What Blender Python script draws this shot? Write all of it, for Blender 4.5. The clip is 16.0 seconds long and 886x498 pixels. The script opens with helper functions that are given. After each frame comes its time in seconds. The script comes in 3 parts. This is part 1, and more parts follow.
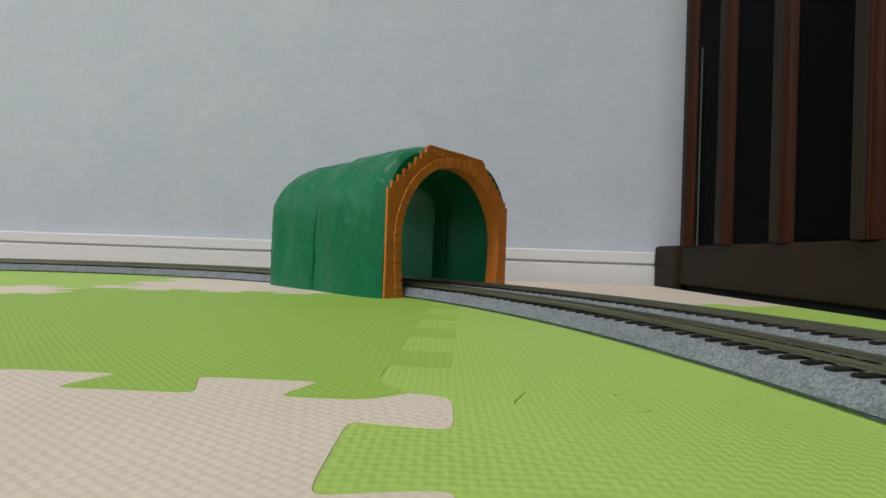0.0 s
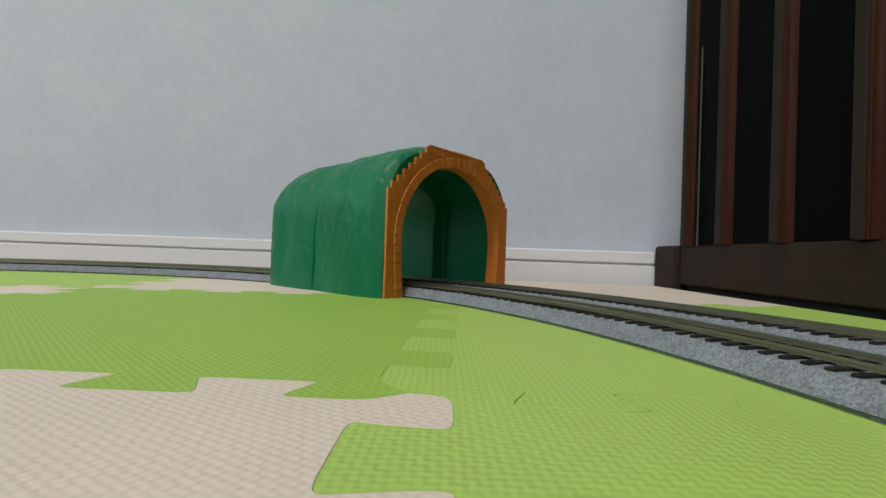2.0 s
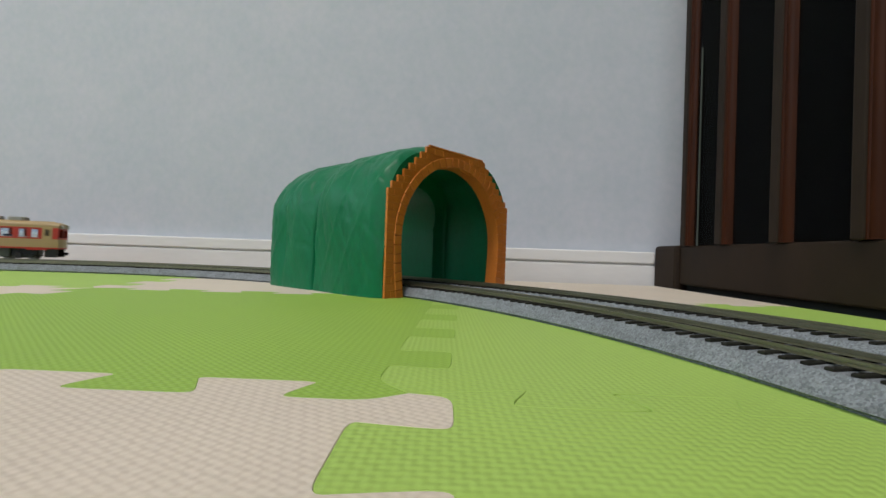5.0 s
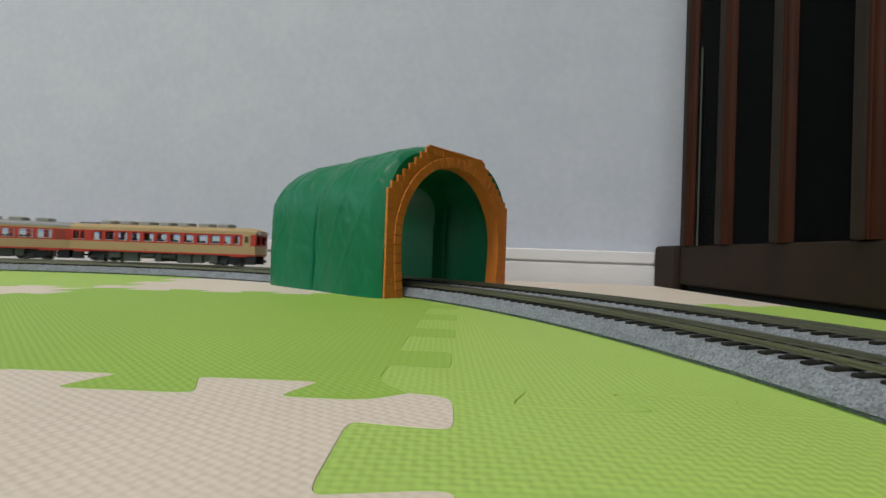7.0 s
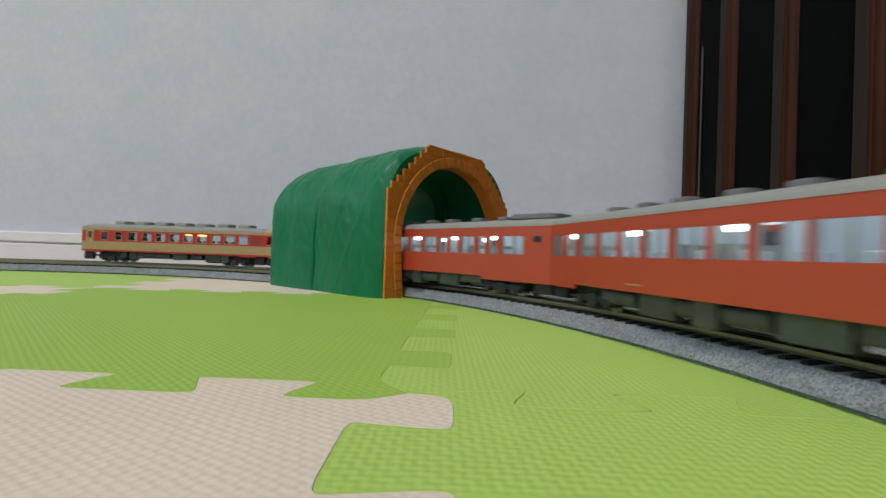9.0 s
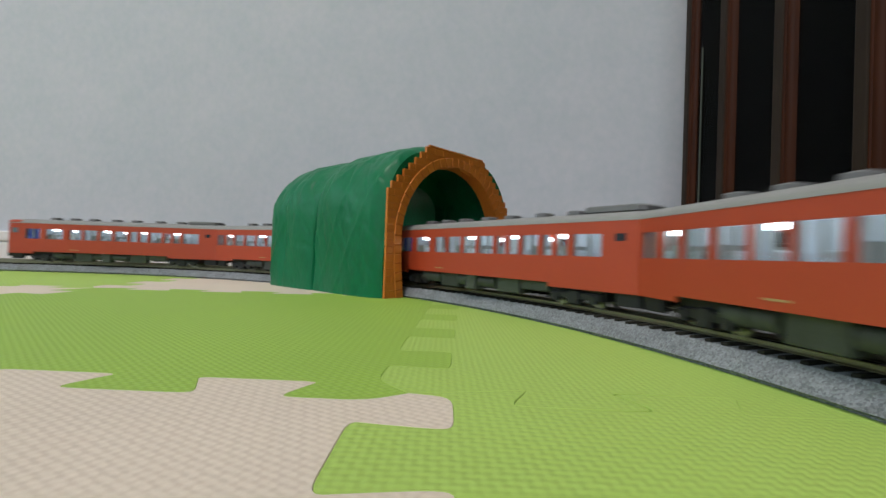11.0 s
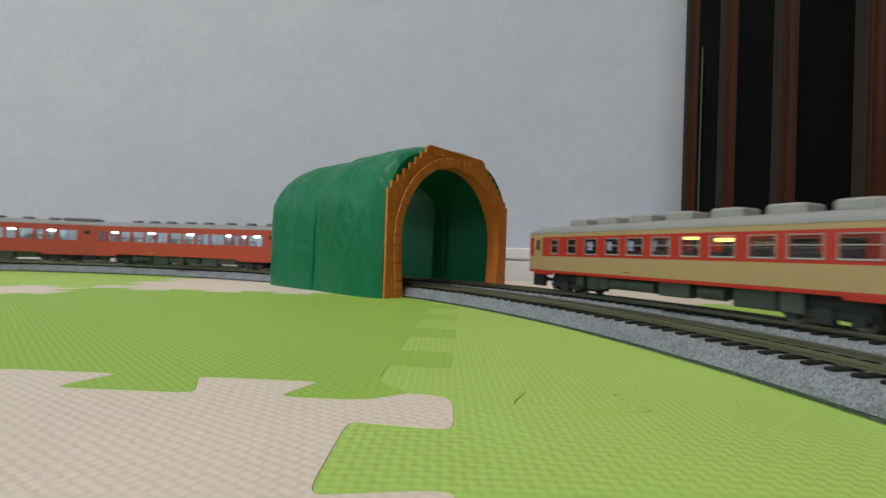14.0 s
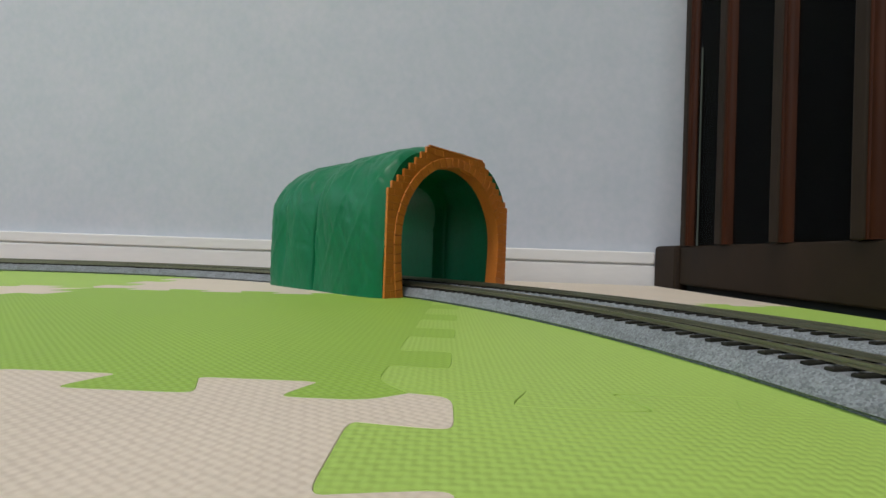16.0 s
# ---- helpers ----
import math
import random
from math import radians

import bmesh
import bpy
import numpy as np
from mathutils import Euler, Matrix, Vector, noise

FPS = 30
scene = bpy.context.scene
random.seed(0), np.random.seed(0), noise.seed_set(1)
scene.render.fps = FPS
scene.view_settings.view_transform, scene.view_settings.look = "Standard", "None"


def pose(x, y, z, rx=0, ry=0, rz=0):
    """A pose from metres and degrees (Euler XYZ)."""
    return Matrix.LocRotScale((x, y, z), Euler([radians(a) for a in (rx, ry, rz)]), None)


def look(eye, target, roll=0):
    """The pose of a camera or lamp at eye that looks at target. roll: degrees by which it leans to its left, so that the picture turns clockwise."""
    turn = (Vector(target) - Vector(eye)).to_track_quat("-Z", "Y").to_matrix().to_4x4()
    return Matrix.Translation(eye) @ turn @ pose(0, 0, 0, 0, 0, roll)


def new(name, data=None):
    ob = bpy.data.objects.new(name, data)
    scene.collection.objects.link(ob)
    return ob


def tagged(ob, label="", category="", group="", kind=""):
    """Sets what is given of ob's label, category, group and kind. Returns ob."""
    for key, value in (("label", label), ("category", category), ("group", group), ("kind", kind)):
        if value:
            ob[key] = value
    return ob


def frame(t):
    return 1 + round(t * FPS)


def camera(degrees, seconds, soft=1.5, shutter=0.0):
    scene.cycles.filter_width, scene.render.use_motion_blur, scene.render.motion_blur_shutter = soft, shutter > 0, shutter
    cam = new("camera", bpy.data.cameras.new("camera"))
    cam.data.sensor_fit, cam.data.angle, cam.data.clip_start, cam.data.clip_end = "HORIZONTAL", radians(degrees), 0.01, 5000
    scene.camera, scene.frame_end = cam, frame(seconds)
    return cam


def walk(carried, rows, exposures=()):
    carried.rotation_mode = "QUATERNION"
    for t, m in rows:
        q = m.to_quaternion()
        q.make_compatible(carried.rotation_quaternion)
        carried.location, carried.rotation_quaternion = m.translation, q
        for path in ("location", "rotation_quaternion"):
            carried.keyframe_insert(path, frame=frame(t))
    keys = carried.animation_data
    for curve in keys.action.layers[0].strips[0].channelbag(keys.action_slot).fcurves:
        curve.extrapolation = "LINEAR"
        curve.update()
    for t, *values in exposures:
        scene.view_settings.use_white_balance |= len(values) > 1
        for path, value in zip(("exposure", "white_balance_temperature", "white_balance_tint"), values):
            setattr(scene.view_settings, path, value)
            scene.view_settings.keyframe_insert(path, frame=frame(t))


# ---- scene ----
cam = camera(86.36, 16.0, soft=1.5, shutter=0.7)
EYE = (0.0, 0.0, 0.0205)
AIM = look(EYE, (0.0, 1.0, 0.03202), 2.03)
walk(cam, [(0.0, AIM), (16.0, AIM)], exposures=[(0.0, 0.0, 6500, 10), (16.0, 0.0, 6500, 10)])

# ---- light ----
world = bpy.data.worlds.new("sky")
scene.world = world
world.use_nodes = True
sky = world.node_tree.nodes.new("ShaderNodeTexSky")
sky.sky_type = "NISHITA"
sky.sun_disc = False
sky.sun_elevation = radians(48)
sky.sun_rotation = radians(150)
world.node_tree.links.new(sky.outputs[0], world.node_tree.nodes["Background"].inputs[0])
world.node_tree.nodes["Background"].inputs[1].default_value = 0.12


def window_light(name, place, target, width, height, watts, colour):
    data = bpy.data.lights.new(name, "AREA")
    data.shape, data.size, data.size_y, data.energy, data.color = "RECTANGLE", width, height, watts, colour
    ob = new(name, data)
    ob.matrix_world = look(place, target)
    return ob


window_light("window_daylight", (-1.0, -2.56, 1.25), (-1.0, 0.0, 1.0), 2.3, 1.9, 12, (0.9, 0.96, 1.0))
window_light("side_window_daylight", (-2.56, -0.5, 1.3), (0.0, -0.5, 1.1), 1.7, 1.4, 16, (0.74, 0.935, 1.0))
# invented overhead source, added to brighten the mats against the wall
window_light("added_overhead_light", (-0.55, -0.75, 2.29), (-0.55, -0.75, 0.0), 0.55, 0.55, 34, (1.0, 0.95, 0.915))


# ---- materials ----
def material(name, base, rough=0.6, metal=0.0, spread=0.12, scale=60.0, fine=900.0, bump=0.1, depth=0.0005,
             spec=0.5, per_object=0.0, stretch=(1, 1, 1), tint=None, coat=0.0):
    """A procedural surface: two scales of variation in colour and roughness, and fine relief."""
    m = bpy.data.materials.new(name)
    m.use_nodes = True
    nt = m.node_tree
    n, link = nt.nodes, nt.links.new
    b = n["Principled BSDF"]
    b.inputs["Metallic"].default_value = metal
    b.inputs["Specular IOR Level"].default_value = spec
    b.inputs["Coat Weight"].default_value = coat
    co = n.new("ShaderNodeTexCoord")
    mp = n.new("ShaderNodeMapping")
    mp.inputs["Scale"].default_value = stretch
    link(co.outputs["Object"], mp.inputs[0])
    big = n.new("ShaderNodeTexNoise")
    big.inputs["Scale"].default_value, big.inputs["Detail"].default_value = scale, 4
    small = n.new("ShaderNodeTexNoise")
    small.inputs["Scale"].default_value, small.inputs["Detail"].default_value = fine, 3
    link(mp.outputs[0], big.inputs[0]), link(mp.outputs[0], small.inputs[0])
    add = n.new("ShaderNodeMath")
    add.operation = "MULTIPLY_ADD"
    link(small.outputs[0], add.inputs[0])
    add.inputs[1].default_value = 0.5
    half = n.new("ShaderNodeMath")
    half.operation = "MULTIPLY"
    half.inputs[1].default_value = 0.5
    link(big.outputs[0], half.inputs[0]), link(half.outputs[0], add.inputs[2])
    last = add.outputs[0]
    if per_object:
        info = n.new("ShaderNodeObjectInfo")
        po = n.new("ShaderNodeMath")
        po.operation = "MULTIPLY_ADD"
        po.inputs[1].default_value = per_object
        link(info.outputs["Random"], po.inputs[0])
        link(last, po.inputs[2])
        sub = n.new("ShaderNodeMath")
        sub.operation = "SUBTRACT"
        sub.inputs[1].default_value = per_object / 2
        link(po.outputs[0], sub.inputs[0])
        last = sub.outputs[0]
    ramp = n.new("ShaderNodeValToRGB")
    lo = [c * (1 - spread) for c in base]
    hi = [min(1, c * (1 + spread)) for c in (tint or base)]
    ramp.color_ramp.elements[0].position, ramp.color_ramp.elements[1].position = 0.3, 0.7
    ramp.color_ramp.elements[0].color, ramp.color_ramp.elements[1].color = (*lo, 1), (*hi, 1)
    link(last, ramp.inputs[0]), link(ramp.outputs[0], b.inputs["Base Color"])
    rr = n.new("ShaderNodeMapRange")
    rr.inputs["To Min"].default_value, rr.inputs["To Max"].default_value = rough - 0.08, min(1, rough + 0.08)
    link(big.outputs[0], rr.inputs[0]), link(rr.outputs[0], b.inputs["Roughness"])
    if bump:
        bp = n.new("ShaderNodeBump")
        bp.inputs["Strength"].default_value, bp.inputs["Distance"].default_value = bump, depth
        link(small.outputs[0], bp.inputs["Height"]), link(bp.outputs[0], b.inputs["Normal"])
    return m


def foam(name, base, turn=0.0):
    """Soft foam with a pressed pattern of small woven bumps."""
    m = material(name, base, 0.62, spread=0.07, scale=25, fine=1400, bump=0, spec=0.35)
    n, link = m.node_tree.nodes, m.node_tree.links.new
    co = n.new("ShaderNodeTexCoord")
    mp = n.new("ShaderNodeMapping")
    mp.inputs["Rotation"].default_value = (0, 0, radians(turn))
    link(co.outputs["Object"], mp.inputs[0])
    sep = n.new("ShaderNodeSeparateXYZ")
    wander = n.new("ShaderNodeTexNoise")
    wander.inputs["Scale"].default_value = 260
    shift = n.new("ShaderNodeVectorMath")
    shift.operation, shift.inputs[1].default_value = "MULTIPLY_ADD", (0.0005, 0.0005, 0)
    link(co.outputs["Object"], wander.inputs["Vector"])
    link(wander.outputs["Color"], shift.inputs[0]), link(mp.outputs[0], shift.inputs[2])
    link(shift.outputs[0], sep.inputs[0])

    def wave(socket, length):
        k = n.new("ShaderNodeMath")
        k.operation, k.inputs[1].default_value = "MULTIPLY", 2 * math.pi / length
        link(socket, k.inputs[0])
        w = n.new("ShaderNodeMath")
        w.operation = "SINE"
        link(k.outputs[0], w.inputs[0])
        return w.outputs[0]
    times = n.new("ShaderNodeMath")
    times.operation = "MULTIPLY"
    link(wave(sep.outputs[0], 0.0024), times.inputs[0]), link(wave(sep.outputs[1], 0.0024), times.inputs[1])
    rows = n.new("ShaderNodeMath")
    rows.operation = "ADD"
    link(wave(sep.outputs[0], 0.0012), rows.inputs[0]), link(wave(sep.outputs[1], 0.0012), rows.inputs[1])
    woven = n.new("ShaderNodeMath")
    woven.operation, woven.inputs[1].default_value = "MULTIPLY_ADD", 1.5
    link(times.outputs[0], woven.inputs[0]), link(rows.outputs[0], woven.inputs[2])
    grit = n.new("ShaderNodeTexNoise")
    grit.inputs["Scale"].default_value = 1800
    mix = n.new("ShaderNodeMath")
    mix.operation, mix.inputs[1].default_value = "MULTIPLY_ADD", 0.5
    link(grit.outputs[0], mix.inputs[0]), link(woven.outputs[0], mix.inputs[2])
    bp = n.new("ShaderNodeBump")
    bp.inputs["Strength"].default_value, bp.inputs["Distance"].default_value = 0.24, 0.00012
    link(mix.outputs[0], bp.inputs["Height"]), link(bp.outputs[0], n["Principled BSDF"].inputs["Normal"])
    return m


def glow(name, colour, strength):
    m = bpy.data.materials.new(name)
    m.use_nodes = True
    b = m.node_tree.nodes["Principled BSDF"]
    b.inputs["Base Color"].default_value = (*colour, 1)
    b.inputs["Emission Color"].default_value = (*colour, 1)
    b.inputs["Emission Strength"].default_value = strength
    return m


def clear(name, tint, gloss):
    """Thin clear sheet: lets light through and mirrors a little."""
    m = bpy.data.materials.new(name)
    m.use_nodes = True
    nt = m.node_tree
    n, link = nt.nodes, nt.links.new
    n.remove(n["Principled BSDF"])
    tr, gl, mix = n.new("ShaderNodeBsdfTransparent"), n.new("ShaderNodeBsdfGlossy"), n.new("ShaderNodeMixShader")
    tr.inputs[0].default_value = (*tint, 1)
    gl.inputs["Roughness"].default_value = 0.04
    lw = n.new("ShaderNodeLayerWeight")
    lw.inputs[0].default_value = 0.5
    steep = n.new("ShaderNodeMath")
    steep.operation, steep.inputs[1].default_value = "POWER", 4.0
    link(lw.outputs["Facing"], steep.inputs[0])
    fr = n.new("ShaderNodeMath")
    fr.operation, fr.inputs[1].default_value, fr.inputs[2].default_value = "MULTIPLY_ADD", gloss, gloss * 0.08
    link(steep.outputs[0], fr.inputs[0])
    link(fr.outputs[0], mix.inputs[0]), link(tr.outputs[0], mix.inputs[1]), link(gl.outputs[0], mix.inputs[2])
    link(mix.outputs[0], n["Material Output"].inputs[0])
    return m


def gravel(name, base):
    """Moulded ballast: pale and dark grains about a millimetre across, each a little proud."""
    m = material(name, base, 0.85, spread=0.25, scale=160, fine=2600, bump=0, spec=0.2)
    n, link = m.node_tree.nodes, m.node_tree.links.new
    b = n["Principled BSDF"]
    co = n.new("ShaderNodeTexCoord")
    cell = n.new("ShaderNodeTexVoronoi")
    cell.inputs["Scale"].default_value = 2400
    link(co.outputs["Object"], cell.inputs["Vector"])
    grey = n.new("ShaderNodeSeparateColor")
    link(cell.outputs["Color"], grey.inputs[0])
    shade = n.new("ShaderNodeMapRange")
    shade.inputs["To Min"].default_value, shade.inputs["To Max"].default_value = 0.68, 1.24
    link(grey.outputs[0], shade.inputs[0])
    mix = n.new("ShaderNodeVectorMath")
    mix.operation = "SCALE"
    link(b.inputs["Base Color"].links[0].from_socket, mix.inputs[0])
    link(shade.outputs[0], mix.inputs["Scale"])
    link(mix.outputs[0], b.inputs["Base Color"])
    rise = n.new("ShaderNodeMath")
    rise.operation, rise.inputs[1].default_value, rise.inputs[2].default_value = "MULTIPLY_ADD", -1.0, 1.0
    link(cell.outputs["Distance"], rise.inputs[0])
    bp = n.new("ShaderNodeBump")
    bp.inputs["Strength"].default_value, bp.inputs["Distance"].default_value = 0.6, 0.00025
    link(rise.outputs[0], bp.inputs["Height"]), link(bp.outputs[0], b.inputs["Normal"])
    return m


WALLPAPER = material("wallpaper", (0.515, 0.555, 0.6), 0.85, spread=0.045, scale=22, fine=150, bump=0.12, depth=0.0008, spec=0.2, tint=(0.56, 0.56, 0.605))
WHITE_TRIM = material("white_trim", (0.78, 0.75, 0.72), 0.45, spread=0.04, scale=20, fine=300, bump=0.05, stretch=(0.2, 1, 1))
CEILING = material("ceiling_paper", (0.75, 0.75, 0.74), 0.9, spread=0.03, scale=6, fine=200, bump=0.2)
FLOORWOOD = material("floor_wood", (0.32, 0.2, 0.11), 0.45, spread=0.25, scale=10, fine=120, bump=0.1, stretch=(0.15, 1, 1))
GREEN_FOAM = foam("green_foam", (0.375, 0.55, 0.11))
# same green with the weave turned; its duller sheen is painted as darker colour
GREEN_FOAM_TURNED_SHADED = foam("green_foam_turned_shaded", (0.3, 0.475, 0.068), 45)
BEIGE_FOAM = foam("beige_foam", (0.69, 0.595, 0.48), 30)
DARKWOOD = material("dark_stained_wood", (0.023, 0.0138, 0.008), 0.55, spread=0.4, scale=14, fine=260, bump=0.12, stretch=(1, 0.2, 0.12), spec=0.15)
REDWOOD = material("red_brown_wood", (0.04, 0.0105, 0.003), 0.36, spread=0.35, scale=20, fine=320, bump=0.08, stretch=(1, 1, 0.08), spec=0.1)
# near-black colour stands in for shade inside and under the cabinet
SHADE_DARK = material("painted_shade", (0.007, 0.010, 0.0105), 0.9, spread=0.3, scale=6, fine=60, bump=0)
PANE = clear("cabinet_glass", (0.3, 0.37, 0.38), 0.1)
TUNNEL_GREEN = material("green_plastic", (0.002, 0.15, 0.058), 0.38, spread=0.16, scale=60, fine=420, bump=0.25, depth=0.0009, stretch=(1, 1, 0.5), spec=0.28)
ORANGE = material("orange_plastic", (0.6, 0.185, 0.023), 0.45, spread=0.12, scale=90, fine=1200, bump=0.12, per_object=0.12, spec=0.45)
BALLAST = gravel("ballast", (0.215, 0.23, 0.24))
SLEEPER = material("sleeper_plastic", (0.02, 0.0195, 0.015), 0.75, spread=0.25, scale=300, fine=2500, bump=0.2, per_object=0.4, spec=0.1)
RAIL = material("nickel_silver_rail", (0.3, 0.29, 0.2), 0.48, metal=1.0, spread=0.15, scale=120, fine=1500, bump=0.1)
CREAM = material("cream_paint", (0.43, 0.295, 0.128), 0.42, spread=0.05, scale=150, fine=2200, bump=0.05)
SCARLET = material("scarlet_paint", (0.45, 0.024, 0.007), 0.42, spread=0.06, scale=150, fine=2200, bump=0.05)
VERMILION = material("vermilion_paint", (0.44, 0.056, 0.02), 0.42, spread=0.06, scale=150, fine=2200, bump=0.05)
ROOFGREY = material("grey_roof", (0.27, 0.265, 0.25), 0.6, spread=0.12, scale=200, fine=1800, bump=0.15)
ACGREY = material("pale_grey_plastic", (0.3, 0.295, 0.265), 0.55, spread=0.08, scale=200, fine=1800, bump=0.08)
VENTGREY = material("mid_grey_plastic", (0.16, 0.16, 0.16), 0.6, spread=0.1, scale=200, fine=1800, bump=0.08)
UNDER = material("underframe_grey", (0.06, 0.069, 0.054), 0.6, spread=0.3, scale=250, fine=1800, bump=0.1, per_object=0.3)
BLACKISH = material("black_plastic", (0.018, 0.018, 0.018), 0.6, spread=0.3, scale=250, fine=1800, bump=0.1)
WHEELSTEEL = material("wheel_metal", (0.3, 0.29, 0.27), 0.4, metal=1.0, spread=0.15, scale=300, fine=1500, bump=0)
SILVER = material("silver_frame", (0.42, 0.41, 0.38), 0.45, metal=0.2, spread=0.05, scale=300, fine=1500, bump=0)
SEATBLUE = material("blue_seat", (0.05, 0.07, 0.13), 0.7, spread=0.2, scale=300, fine=1500, bump=0)
LININGPALE = material("pale_lining", (0.62, 0.66, 0.68), 0.7, spread=0.05, scale=300, fine=1500, bump=0)
BLUEBLIND = material("blue_partition", (0.05, 0.09, 0.5), 0.6, spread=0.1, scale=300, fine=1500, bump=0)
CABGLASS = material("blue_grey_cab_glass", (0.13, 0.155, 0.19), 0.1, spread=0.3, scale=200, fine=900, bump=0)
DARKGLASS = material("dark_glass", (0.025, 0.03, 0.04), 0.1, spread=0.2, scale=200, fine=900, bump=0)
DOORRED = material("dark_red_door", (0.3, 0.03, 0.014), 0.5, spread=0.15, scale=200, fine=1500, bump=0.05)
CARPANE = clear("clear_window", (0.88, 0.92, 0.95), 0.45)
LIGHTBAR = glow("white_light_bar", (0.85, 0.93, 1.0), 0.9)
# lining is no lamp; a faint glow is added to brighten the windows
FILLGLOW_LINING = glow("lining_fill_glow", (0.5, 0.56, 0.6), 0.06)
LIGHTSPOT = glow("white_light_spot", (0.9, 0.96, 1.0), 9)
WARMBAR = glow("warm_light_bar", (1.0, 0.62, 0.2), 1.2)
HEADLAMP = glow("violet_white_headlamp", (0.75, 0.6, 1.0), 5)


# ---- mesh helpers ----
def finish(name, bm, mats, parent=None, label="", smooth=False):
    me = bpy.data.meshes.new(name)
    bm.to_mesh(me)
    bm.free()
    for m in (mats if isinstance(mats, (list, tuple)) else [mats]):
        me.materials.append(m)
    if smooth:
        me.polygons.foreach_set("use_smooth", [True] * len(me.polygons))
        me.set_sharp_from_angle(angle=radians(38))
    ob = new(name, me)
    if parent is not None:
        ob.parent = parent
    if label:
        ob["label"] = label
    return ob


def part(name, bm, mat, parent, label="", smooth=False):
    """Links a bmesh as one mesh object under a thing or a part."""
    return finish(name, bm, mat, parent, label, smooth)


def add_box(bm, x0, x1, y0, y1, z0, z1, bevel=0.0, index=0):
    r = bmesh.ops.create_cube(bm, size=1)
    vs = r["verts"]
    for v in vs:
        v.co = Vector((x0 + (v.co.x + 0.5) * (x1 - x0), y0 + (v.co.y + 0.5) * (y1 - y0), z0 + (v.co.z + 0.5) * (z1 - z0)))
    fs = {f for v in vs for f in v.link_faces}
    for f in fs:
        f.material_index = index
    if bevel:
        es = list({e for v in vs for e in v.link_edges})
        bmesh.ops.bevel(bm, geom=es, offset=bevel, segments=2, affect="EDGES", profile=0.5)
    return bm


def box(x0, x1, y0, y1, z0, z1, bevel=0.0):
    return add_box(bmesh.new(), x0, x1, y0, y1, z0, z1, bevel)


def structure(name, bm, mat, label="", smooth=False):
    return tagged(finish(name, bm, mat, None, label, smooth), kind="structure")


def empty(name, label, category, group="", place=(0, 0, 0)):
    e = new(name)
    e.empty_display_size = 0.01
    e.location = place
    return tagged(e, label, category, group)


# ---- room ----
FLOOR_Z = -0.010
WALL_Y = 0.412
structure("floor", box(-2.6, 0.75, -2.6, WALL_Y + 0.34, FLOOR_Z - 0.05, FLOOR_Z), FLOORWOOD)
# the north wall runs a few degrees off the square of the mats
TILT = Matrix.Translation((0.26, WALL_Y, 0)) @ Matrix.Rotation(radians(-6.5), 4, "Z") @ Matrix.Translation((-0.26, -WALL_Y, 0))
bm = box(-2.9, 0.26, WALL_Y, WALL_Y + 0.1, FLOOR_Z - 0.05, 2.4)
bm.transform(TILT)
add_box(bm, 0.26, 0.75, WALL_Y, WALL_Y + 0.1, FLOOR_Z - 0.05, 2.4)
structure("wall_north", bm, WALLPAPER)
structure("wall_east", box(0.75, 0.85, -2.6, WALL_Y + 0.1, FLOOR_Z - 0.05, 2.4), WALLPAPER)
structure("ceiling", box(-2.7, 0.85, -2.7, WALL_Y + 0.46, 2.4, 2.5), CEILING)


def wall_with_opening(name, along, at, lo, hi, a0, a1, z0, z1):
    """A 10 cm wall along x or y with one opening through it."""
    bm = bmesh.new()
    for b0, b1, c0, c1 in ((lo, a0, FLOOR_Z - 0.05, 2.4), (a1, hi, FLOOR_Z - 0.05, 2.4), (a0, a1, FLOOR_Z - 0.05, z0), (a0, a1, z1, 2.4)):
        if along == "x":
            add_box(bm, b0, b1, at - 0.1, at, c0, c1)
        else:
            add_box(bm, at - 0.1, at, b0, b1, c0, c1)
    return structure(name, bm, WALLPAPER)


wall_with_opening("wall_south", "x", -2.6, -2.7, 0.85, -2.2, 0.2, 0.25, 2.2)
wall_with_opening("wall_west", "y", -2.6, -2.6, WALL_Y + 0.325, -1.4, 0.4, 0.55, 2.05)

# round lamp under the ceiling, an unseen addition to go with the overhead light
bm = bmesh.new()
bmesh.ops.create_cone(bm, cap_ends=True, segments=40, radius1=0.3, radius2=0.27, depth=0.08, matrix=pose(-0.55, -0.75, 2.36))
tagged(finish("added_ceiling_lamp", bm, glow("added_lamp_cover", (1.0, 0.97, 0.92), 2.0), None, "", True), "round white ceiling lamp, added out of view for light from above", "ceiling lamp")

# white skirting with a groove along it
bm = bmesh.new()
add_box(bm, -2.6, 0.186, 0.4035, WALL_Y, FLOOR_Z, 0.0168, 0.0006)
add_box(bm, -2.6, 0.186, 0.4035, WALL_Y, 0.0183, 0.0288, 0.0012)
add_box(bm, -2.6, 0.186, 0.4075, WALL_Y, 0.0168, 0.0183)
bm.transform(TILT)
structure("baseboard", bm, WHITE_TRIM, "white grooved skirting board along the wall")


